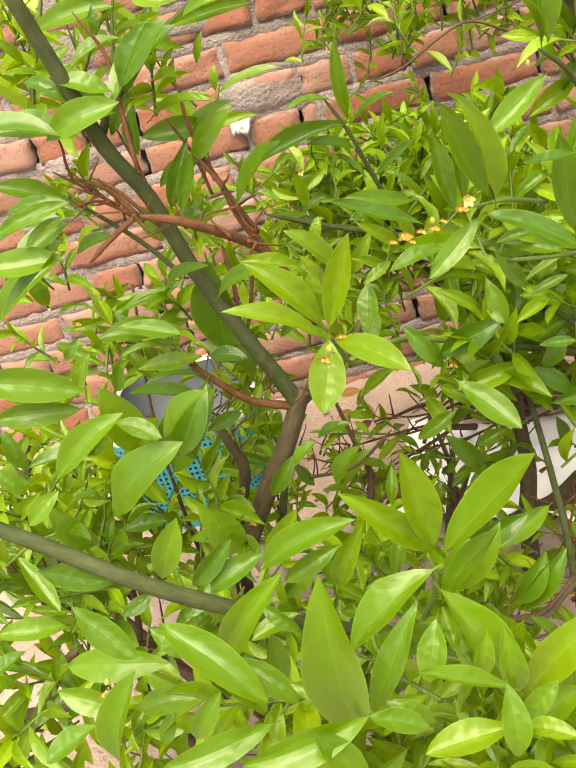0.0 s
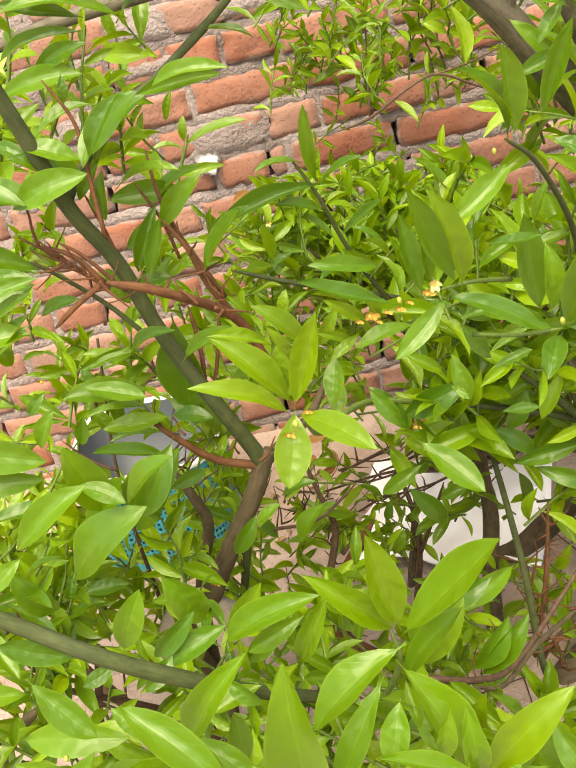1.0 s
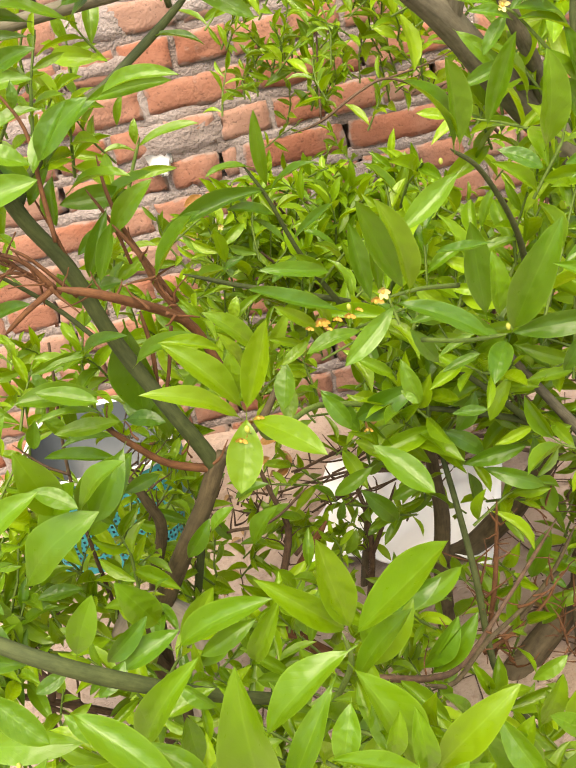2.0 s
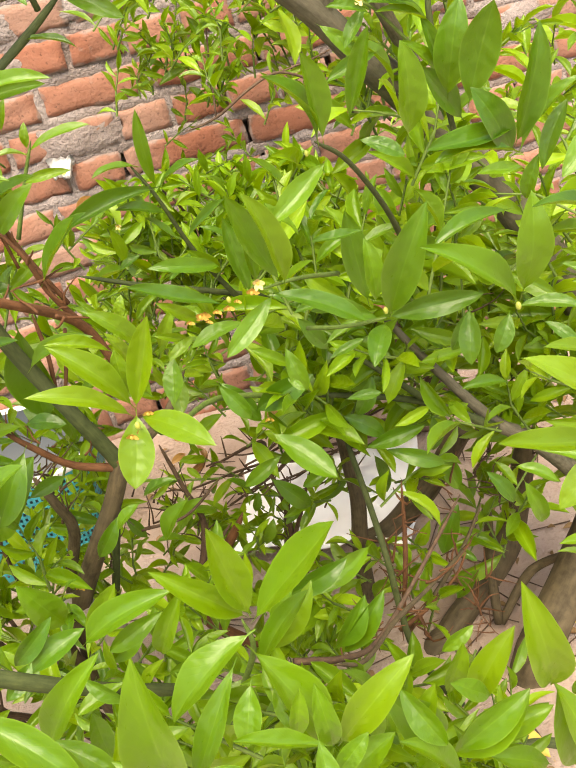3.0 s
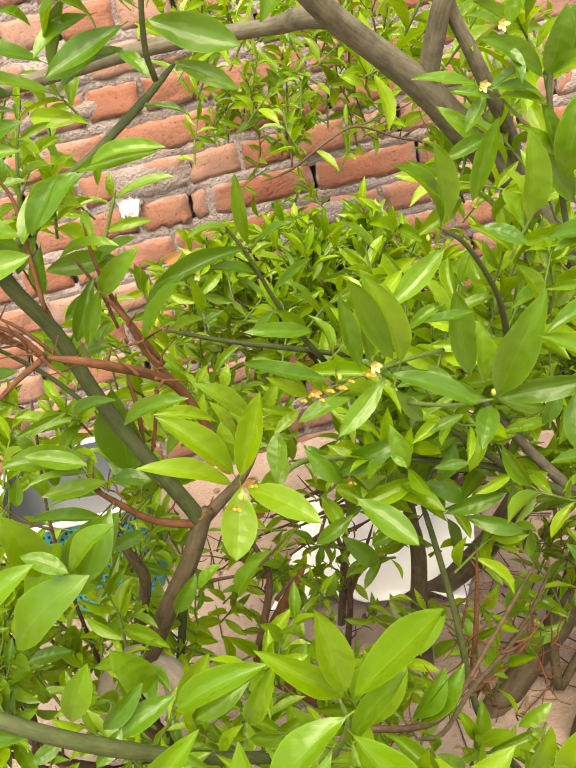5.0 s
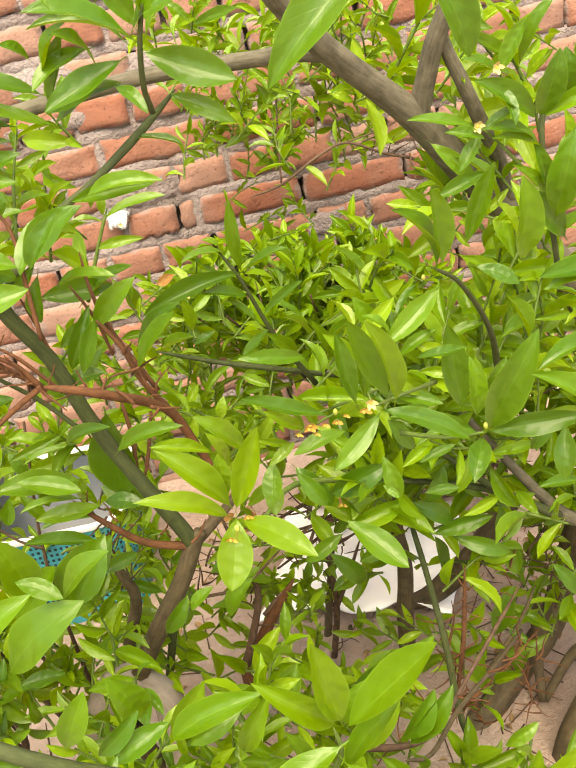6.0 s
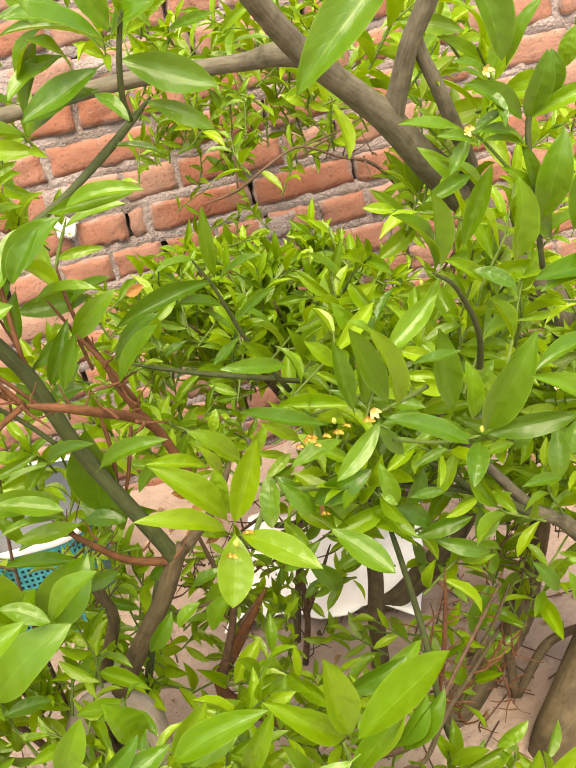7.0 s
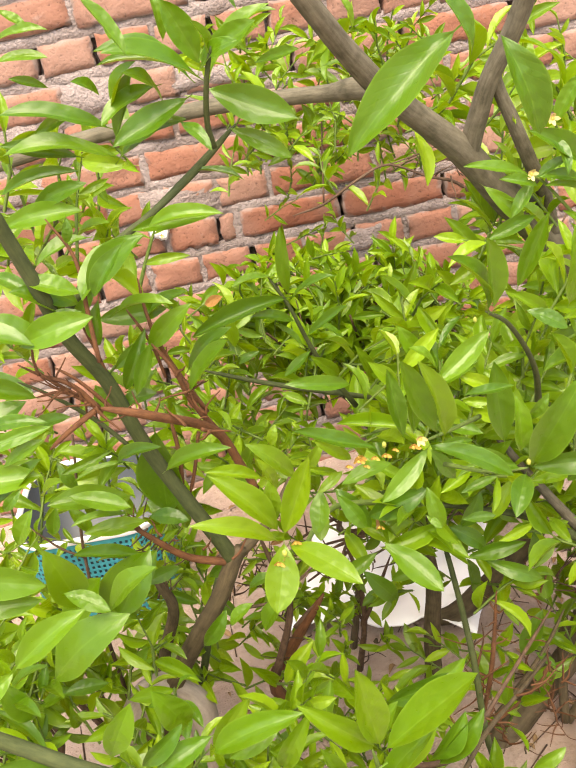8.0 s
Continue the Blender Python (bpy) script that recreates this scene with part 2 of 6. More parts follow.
def leaf_shape(fold, droop, wave, seed, rows=11):
    """A unit leaf blade along +y, one unit long and one wide, with a folded midrib, as vertices, faces and uvs."""
    rs = random.Random(seed)
    v, f, uv = [], [], []
    bend, belly, curl = rs.uniform(-0.06, 0.06), rs.uniform(0.92, 1.12), rs.uniform(0.0, 0.16)
    for i in range(-1, rows + 1):
        t = i / rows if i >= 0 else -0.09
        w = 0.5 * math.sin(math.pi * t ** belly) ** (0.80 if t < 0.5 else 0.70) if 0 < i < rows else 0.012
        y = t
        z = 1.6 * droop * (t - t * t) + 0.02 * math.sin(t * 5 + seed) - curl * max(t - 0.6, 0.0) ** 2 * 4
        for k in (-1, -0.5, 0, 0.5, 1):
            x = k * w + bend * math.sin(math.pi * t)
            up = fold * (0.45 * abs(k) + 0.55 * k * k) * w + wave * abs(k) * math.sin(t * 11 + k * 2 + seed) * 0.5
            v.append((x, y, z + up))
            uv.append((0.5 + 0.5 * k, t))
    for i in range(rows + 1):
        for k in range(4):
            a = i * 5 + k
            f.append((a, a + 1, a + 6, a + 5))
    return v, f, uv


SHAPES = [leaf_shape(random.uniform(0.10, 0.42), random.uniform(-0.05, 0.45), random.uniform(0.015, 0.05), s) for s in range(14)]
FILL_SHAPES = [leaf_shape(random.uniform(0.2, 0.8), random.uniform(-0.1, 0.5), 0.03, s, rows=5) for s in range(8)]


def leaf_mesh(i, mat):
    v, f, uv = SHAPES[i]
    me = bpy.data.meshes.new("leaf")
    me.from_pydata(v, [], f)
    layer = me.uv_layers.new(name="uv")
    for loop in me.loops:
        layer.data[loop.index].uv = uv[loop.vertex_index]
    for p in me.polygons:
        p.use_smooth = True
    me.materials.append(mat)
    return me


LEAVES = {m.name: [leaf_mesh(i, m) for i in range(len(SHAPES))] for m in (MATURE, YOUNG, FRESH, DEAD)}
FACING = Vector((0.05, -0.62, 0.78))
SKYWARD = Vector((0.0, -0.55, 0.84))
pick = random.Random(7)


def leaf_pose(base, tip, wide, turn, facing=FACING):
    base, tip = Vector(base), Vector(tip)
    y = (tip - base)
    size = y.length
    y = y / size
    x = y.cross(facing)
    if x.length < 1e-3:
        x = y.cross(Vector((1, 0, 0)))
    x.normalize()
    m = Matrix((x, y, x.cross(y))).transposed().to_4x4()
    return Matrix.Translation(base) @ m @ Matrix.Rotation(radians(turn), 4, "Y") @ Matrix.Diagonal((wide * size, size, 0.6 * size, 1))


def leaf(tree, base, tip, wide=0.36, turn=None, mat=MATURE, facing=FACING):
    """One leaf blade from base to tip; turn rolls it about its own length."""
    turn = pick.uniform(-28, 28) if turn is None else turn
    ob = part("leaf", pick.choice(LEAVES[mat.name]), mat, tree)
    ob.matrix_local = Matrix.Translation(-tree.location) @ leaf_pose(base, tip, wide, turn, facing)
    return ob


def limb(tree, name, nodes, mat, sides=10, rough=0.06, label=""):
    at = tree.location
    return part(name, tube([(x - at.x, y - at.y, z - at.z, r) for x, y, z, r in nodes], sides, 5, rough, name in ("twig", "stem")), mat, tree, label)


# ---- ground ----
def ground_sheet():
    """One sheet of soil: fine near the trees, coarse to the horizon."""
    near = [-1.9 + 0.05 * i for i in range(77)]
    far = [2.5, 3.5, 5, 8, 14, 25, 45, 80]
    xs = [-v for v in reversed(far)] + near + far
    bm = bmesh.new()
    grid = []
    for y in xs:
        row = []
        for x in xs:
            p = Vector((x, y + 1.0, 0))
            fade = 1 if max(abs(x), abs(y)) < 2.2 else 0
            h = fade * (0.018 * noise.noise(p * 2.3) + 0.009 * noise.noise(p * 9) + 0.006 * noise.noise(p * 26))
            row.append(bm.verts.new((x, y + 1.0, h)))
        grid.append(row)
    for a, b in zip(grid, grid[1:]):
        for i in range(len(a) - 1):
            bm.faces.new((a[i], a[i + 1], b[i + 1], b[i]))
    return bm


ground = tagged(new("ground", mesh_of("ground", ground_sheet(), SOIL)), "dry pinkish sandy soil under the citrus trees", "ground", kind="structure")


# ---- brick wall ----
FACE, COURSE, TOP_A = 2.185, 0.085, 0.870


def wall_core():
    bm = bmesh.new()
    xs = [-9, -6, -4, -2.5] + [-1.6 + 0.04 * i for i in range(81)] + [2.5, 4, 6, 9]
    zs = [-0.05 + 0.035 * i for i in range(52)]
    front = []
    for z in zs:
        row = []
        for x in xs:
            p = Vector((x, 0, z))
            row.append(bm.verts.new((x, FACE + 0.052 - 0.004 * noise.noise(p * 17), z)))
        front.append(row)
    for a, b in zip(front, front[1:]):
        for i in range(len(a) - 1):
            bm.faces.new((a[i], a[i + 1], b[i + 1], b[i]))
    back = [bm.verts.new((x, FACE + 0.23, z)) for x, z in ((-9, zs[0]), (9, zs[0]), (9, zs[-1]), (-9, zs[-1]))]
    bm.faces.new(back[::-1])
    bm.faces.new((*front[-1], back[2], back[3]))
    bm.faces.new((*[r[0] for r in front], back[3], back[0]))
    bm.faces.new((*[r[-1] for r in reversed(front)], back[1], back[2]))
    return bm


wall = tagged(new("wall_back", mesh_of("wall_back", wall_core(), MORTAR)), "rough red brick garden wall with thick pale mortar", "wall", kind="structure")


def brick_mesh(length, seed):
    """A worn brick: its face a small grid with chipped, rounded edges."""
    nx, nz, at = (10, 5, 0.007) if length > 0.15 else (6, 5, 0.007)
    if length < 0.05:
        nx = 2
    bm = bmesh.new()
    off = Vector((seed * 3.1, seed * 1.7, 0))
    rows = []
    for j in range(nz + 1):
        row = []
        for i in range(nx + 1):
            u, v = 2 * i / nx - 1, 2 * j / nz - 1
            p = Vector((u * length / 2, 0, v * 0.0332))
            edge = max(abs(u) ** 8, abs(v) ** 4)
            y = -0.025 + at * edge * (0.7 + 1.2 * noise.noise(p * 50 + off)) + 0.005 * noise.noise(p * 22 + off) + 0.003 * noise.noise(p * 60 + off)
            pull = 1 - 0.16 * abs(noise.noise(p * 45 + off)) * edge
            row.append(bm.verts.new((p.x + 0.007 * edge * noise.noise(p * 45 + off), y, p.z * pull + 0.006 * edge * noise.noise(p * 36 - off))))
        rows.append(row)
    for r, q in zip(rows, rows[1:]):
        for i in range(nx):
            bm.faces.new((r[i], r[i + 1], q[i + 1], q[i]))
    rim = rows[0] + [r[-1] for r in rows[1:-1]] + rows[-1][::-1] + [r[0] for r in rows[-2:0:-1]]
    back = [bm.verts.new((v.co.x, 0.045, v.co.z)) for v in rim]
    for i in range(len(rim)):
        k = (i + 1) % len(rim)
        bm.faces.new((rim[k], rim[i], back[i], back[k]))
    return mesh_of("brick", bm, BRICK)


STRETCHERS = [brick_mesh(0.228, s) for s in range(9)]
HEADERS = [brick_mesh(0.109, 20 + s) for s in range(9)]
CLOSERS = [brick_mesh(0.034, 40 + s) for s in range(2)]
lay = random.Random(11)


def brick(x, course, kind):
    """A brick whose left end is at x, in a course counted up from the one that tops at TOP_A."""
    meshes, length = {"s": (STRETCHERS, 0.228), "h": (HEADERS, 0.109), "c": (CLOSERS, 0.034)}[kind]
    ob = part("brick", lay.choice(meshes), BRICK, wall)
    z = TOP_A + course * COURSE - 0.0385 + lay.uniform(-0.003, 0.003)
    ob.matrix_local = pose(x + length / 2, FACE + 0.021 + lay.uniform(-0.005, 0.003), z, lay.uniform(-3, 3), lay.uniform(-2.2, 2.2), lay.uniform(-2.5, 2.5))
    JOINTS.append((x + length + 0.005, z, course))
    return x + length + 0.011


JOINTS = []


def lay_course(course, first, kinds, last):
    x = first
    for k in kinds:
        if x < last:
            x = brick(x, course, k)


lay_course(0, -1.43, "s" * 12, 1.25)
lay_course(-1, -1.29, "h" * 22, 1.2)
lay_course(-2, -1.415, "sssss" + "h" + "c" + "s" * 7, 1.25)
lay_course(-3, -1.475, "h" * 23, 1.2)
for k in (-4, -6, -8, -10):
    lay_course(k, -1.49 + 0.06 * ((k // 2) % 3), "s" * 12, 1.2)
for k in (-5, -7, -9):
    lay_course(k, -1.47 + 0.025 * (k % 4), "h" * 23, 1.1)
lay_course(1, -1.346, "h" * 22, 1.2)
lay_course(2, -1.55, "s" * 12, 1.2)
lay_course(3, -1.356, "h" * 22, 1.1)
lay_course(4, -1.50, "s" * 12, 1.1)


def far_bricks():
    """The courses above and to the sides, in one mesh."""
    bm = bmesh.new()
    rs = random.Random(3)
    for c in range(-10, 11):
        length = 0.228 if c % 2 == 0 else 0.109
        x = -5.0 + rs.uniform(0, 0.1)
        while x < 5.0:
            near = -1.62 < x < 1.32 and c <= 4
            if not near and (x + length < -1.64 or x > 1.32 or c > 4):
                bmesh.ops.create_cube(bm, size=1, matrix=pose(x + length / 2, FACE + 0.019 + rs.uniform(-0.006, 0.004), TOP_A + c * COURSE - 0.0385) @ Matrix.Diagonal((length - 0.004, 0.05, 0.066, 1)))
                FAR_JOINTS.append((x + length + 0.005, TOP_A + c * COURSE - 0.0385))
            x += length + 0.011
    return bm


FAR_JOINTS = []
part("brickwork", far_bricks(), BRICK, wall, "", False)["kind"] = "stuff"


def mortar_patch(x, z, wide, high, seed):
    """A lump of mortar smeared over the bricks."""
    bm = bmesh.new()
    grid = []
    for j in range(9):
        row = []
        for i in range(15):
            u, v = i / 7 - 1, j / 4 - 1
            p = Vector((x + u * wide / 2, seed, z + v * high / 2))
            r = max(abs(u) ** 3, abs(v) ** 3) + 0.5 * noise.noise(p * 30)
            proud = 0.012 * (1 - r) + 0.003 * noise.noise(p * 80)
            row.append(bm.verts.new((p.x + 0.006 * noise.noise(p * 50), FACE + 0.0015 - max(min(proud, 0.02), -0.02), p.z + 0.006 * noise.noise(p * 40))))
        grid.append(row)
    for a, b in zip(grid, grid[1:]):
        for i in range(14):
            bm.faces.new((a[i], a[i + 1], b[i + 1], b[i]))
    part("mortar_patch", bm, MORTAR, wall, "pale smeared mortar lump")


mortar_patch(-0.185, 0.742, 0.20, 0.075, 1)
mortar_patch(-0.47, 0.832, 0.24, 0.06, 2)
mortar_patch(-0.33, 1.0, 0.20, 0.07, 3)
mortar_patch(-0.62, 1.04, 0.26, 0.10, 4)
mortar_patch(0.22, 0.575, 0.10, 0.05, 5)
mortar_patch(-0.05, 1.0, 0.22, 0.05, 6)
mortar_patch(0.62, 0.83, 0.20, 0.05, 7)
mortar_patch(-0.72, 0.60, 0.16, 0.06, 8)
mortar_patch(0.85, 0.75, 0.2, 0.06, 9)
mortar_patch(-0.50, 0.93, 0.22, 0.09, 10)
mortar_patch(-0.80, 0.90, 0.30, 0.07, 11)
mortar_patch(-0.35, 0.915, 0.26, 0.035, 12)
mortar_patch(-0.60, 0.70, 0.18, 0.05, 14)


def mortar_joints():
    """The bed and head joints: rough strips nearly flush with the bricks, some head joints left open."""
    bm = bmesh.new()
    rs = random.Random(5)

    def slab(nodes, half, upright):
        rows = []
        for x, z in nodes:
            p = Vector((x, 0, z))
            row = []
            for k in (-1, -0.4, 0.4, 1):
                w = half * (1 + 0.35 * noise.noise(p * 40 + Vector((k, 0, 9))))
                proud = 0.0015 + 0.0045 * noise.noise(p * 28 + Vector((k * 0.3, 4, 0))) + (0.005 if abs(k) == 1 else 0)
                row.append(bm.verts.new((x + (k * w if upright else 0), FACE + proud, z + (0 if upright else k * w))))
            rows.append(row)
        for a, b in zip(rows, rows[1:]):
            for i in range(3):
                bm.faces.new((a[i], a[i + 1], b[i + 1], b[i]))

    for c in range(-10, 6):
        z = TOP_A + c * COURSE + 0.0035
        slab([(-1.7 + 0.02 * i, z + 0.002 * noise.noise(Vector((i * 0.3, c, 0)))) for i in range(158)], 0.0155, False)
    for x, z, c in JOINTS:
        if rs.random() < 0.42 or (c == -2 and (abs(x - 0.17) < 0.03 or abs(x + 0.108) < 0.02)):
            continue
        slab([(x, z - 0.042 + 0.014 * i) for i in range(7)], 0.0125, True)
    for c in range(-10, 11):
        z = TOP_A + c * COURSE + 0.0035
        spans = ((-5.0, -1.7), (1.46, 5.0)) if c < 6 else ((-5.0, 5.0),)
        for x0, x1 in spans:
            n = int((x1 - x0) / 0.06)
            slab([(x0 + (x1 - x0) * i / n, z) for i in range(n + 1)], 0.0155, False)
    for x, z in FAR_JOINTS:
        if rs.random() > 0.3:
            slab([(x, z - 0.042 + 0.042 * i) for i in range(3)], 0.0125, True)
    return bm


part("mortar_joints", mortar_joints(), MORTAR, wall, "", True)["kind"] = "stuff"


# ---- things on the ground ----
def basket():
    """A cyan perforated plastic basket with a pale rim, holding a grey tub."""
    at = (-0.488, 1.855, 0.0)
    t = thing("storage_basket", "cyan perforated plastic basket with a pale rim and grey lining", "basket", at)
    t.rotation_euler = (0, 0, radians(-3))
    wide, deep, high = 0.315, 0.31, 0.245

    def loop(bm, w, d, z, r, n=5):
        ring = []
        for sx, sy, a0 in ((1, 1, 0), (-1, 1, 90), (-1, -1, 180), (1, -1, 270)):
            for i in range(n + 1):
                a = radians(a0 + 90 * i / n)
                ring.append(bm.verts.new((sx * (w / 2 - r) + r * math.cos(a), sy * (d / 2 - r) + r * math.sin(a), z)))
        return ring

    def skin(bm, rings):
        for a, b in zip(rings, rings[1:]):
            for i in range(len(a)):
                bm.faces.new((a[i], a[(i + 1) % len(a)], b[(i + 1) % len(b)], b[i]))

    bm = bmesh.new()
    skin(bm, [loop(bm, wide + 0.007, deep + 0.007, high - 0.010, 0.082), loop(bm, wide + 0.012, deep + 0.012, high - 0.001, 0.084), loop(bm, wide + 0.007, deep + 0.007, high + 0.005, 0.081), loop(bm, wide - 0.004, deep - 0.004, high + 0.004, 0.076), loop(bm, wide - 0.010, deep - 0.010, high - 0.006, 0.073)])
    part("rim", bm, RIM, t, "pale plastic rim")
    bm = bmesh.new()
    rings = [loop(bm, wide - 0.016, deep - 0.016, high - 0.002, 0.07), loop(bm, wide - 0.05, deep - 0.05, 0.05, 0.06)]
    skin(bm, rings)
    bm.faces.new(rings[-1])
    part("lining", bm, GREY, t, "dark grey plastic lining")
    # The sides: a rounded wall of straps that leaves real holes.
    bm = bmesh.new()
    lip = loop(bm, 1, 1, 0, 0.24, 8)
    turn = [v.co.copy() for v in lip]
    bmesh.ops.delete(bm, geom=bm.verts[:])
    around = []
    for p, q in zip(turn, turn[1:] + turn[:1]):
        steps = max(1, round((q - p).length * 0.30 / 0.0055))
        around += [p.lerp(q, i / steps) for i in range(steps)]
    if len(around) % 2:
        around.pop()
    rows = []
    for j in range(38):
        k = j / 37
        s = 0.91 + 0.09 * k
        rows.append([bm.verts.new((p.x * wide * s, p.y * deep * s, k * (high - 0.004))) for p in around])
    for j in range(37):
        for i in range(len(around)):
            if j % 2 and i % 2 and 2 < j < 34:
                continue
            k = (i + 1) % len(around)
            bm.faces.new((rows[j][i], rows[j][k], rows[j + 1][k], rows[j + 1][i]))
    bmesh.ops.solidify(bm, geom=bm.faces[:], thickness=0.003)
    part("basket_body", bm, CYAN, t, "cyan perforated plastic sides", False)
    return t


basket()


def white_sheet():
    """A bright white plastic sheet that lies rumpled on the soil."""
    bm = bmesh.new()
    grid = []
    for j in range(17):
        row = []
        for i in range(21):
            u, v = i / 20 - 0.5, j / 16 - 0.5
            p = Vector((u * 0.36, v * 0.33, 0))
            edge = 1 - 0.22 * noise.noise(p * 9)
            h = 0.030 + 0.022 * noise.noise(p * 7 + Vector((3, 1, 0))) + 0.016 * abs(noise.noise(p * 17)) + 0.006 * noise.noise(p * 40)
            row.append(bm.verts.new((p.x * edge, p.y * edge, max(h, 0.012))))
        grid.append(row)
    for a, b in zip(grid, grid[1:]):
        for i in range(20):
            bm.faces.new((a[i], a[i + 1], b[i + 1], b[i]))
    under = bmesh.ops.extrude_face_region(bm, geom=bm.faces[:])
    for v in [g for g in under["geom"] if isinstance(g, bmesh.types.BMVert)]:
        v.co.z -= 0.004
    bmesh.ops.recalc_face_normals(bm, faces=bm.faces[:])
    ob = new("plastic_sheet", mesh_of("plastic_sheet", bm, WHITE))
    ob.matrix_world = pose(0.098, 1.655, 0.006, 0, 0, -20)
    return tagged(ob, "rumpled bright white plastic sheet lying on the soil", "plastic sheet")


white_sheet()


def plastic_scrap():
    """A scrap of white plastic stuffed into an open joint of the wall."""
    bm = bmesh.new()
    rows = []
    for j in range(6):
        row = []
        for i in range(8):
            u, v = i / 7 - 0.5, j / 5 - 0.5
            p = Vector((u, v, 0))
            row.append(bm.verts.new((u * 0.05 * (1 + 0.5 * v), -0.012 + 0.022 * noise.noise(p * 4) + 0.02 * v, v * 0.036 + 0.016 * noise.noise(p * 5 + Vector((3, 0, 0))))))
        rows.append(row)
    for a, b in zip(rows, rows[1:]):
        for i in range(7):
            bm.faces.new((a[i], a[i + 1], b[i + 1], b[i]))
    bmesh.ops.solidify(bm, geom=bm.faces[:], thickness=0.003)
    ob = new("plastic_scrap", mesh_of("plastic_scrap", bm, WHITE))
    ob.matrix_world = pose(-0.238, FACE - 0.006, 0.695, 0, 6, 0)
    tagged(ob, "crumpled white plastic scrap stuck in a brick joint", "plastic scrap")


plastic_scrap()


# ---- citrus trees ----
def shoot(tree, tip, way, count, size, mat=MATURE):
    """A leafy shoot: a short stalk that ends at tip, with leaves round it."""
    rs = random.Random(int(1000 * (tip[0] + 3 * tip[1] + 7 * tip[2])))
    tip, way = Vector(tip), Vector(way).normalized()
    side = way.cross(Vector((0.3, 0.8, 0.1))).normalized()
    root = tip - way * size * 1.1 + side * size * rs.uniform(-0.3, 0.3)
    limb(tree, "twig", [(*root, 0.0022), (*((root + tip) / 2 + side * size * 0.06), 0.0018), (*tip, 0.0013)], STALK, 6)
    for i in range(count):
        k = (i + 0.5) / count
        base = root.lerp(tip, 0.25 + 0.75 * k)
        a = i * 2.4 + rs.uniform(-0.4, 0.4)
        outw = side * math.cos(a) + way.cross(side) * math.sin(a)
        d = (outw * (1.15 - 0.75 * k) + way * (0.35 + 0.75 * k) + Vector((0, 0, rs.uniform(-0.35, 0.1)))).normalized()
        leaf(tree, base, base + d * size * rs.uniform(0.75, 1.15) * (1.0 - 0.25 * abs(k - 0.5)), rs.uniform(0.30, 0.44), rs.uniform(-35, 35), mat)


citrus_right = thing("citrus_tree", "leafy multi-stemmed citrus tree with glossy green leaves", "tree", (0.30, 1.12, 0.0), group="citrus trees")
citrus_left = thing("citrus_tree", "slender forked citrus tree with red-brown dry twigs", "tree", (-0.33, 1.10, 0.0), group="citrus trees")
citrus_back = thing("citrus_shrub", "dense low citrus bush in front of the brick wall", "shrub", (0.34, 1.93, 0.0), group="citrus trees")
R, G, K = citrus_right, citrus_left, citrus_back
SINGLE = {R.name: 0, G.name: 0, K.name: 0}
cloud_seed = random.Random(23)


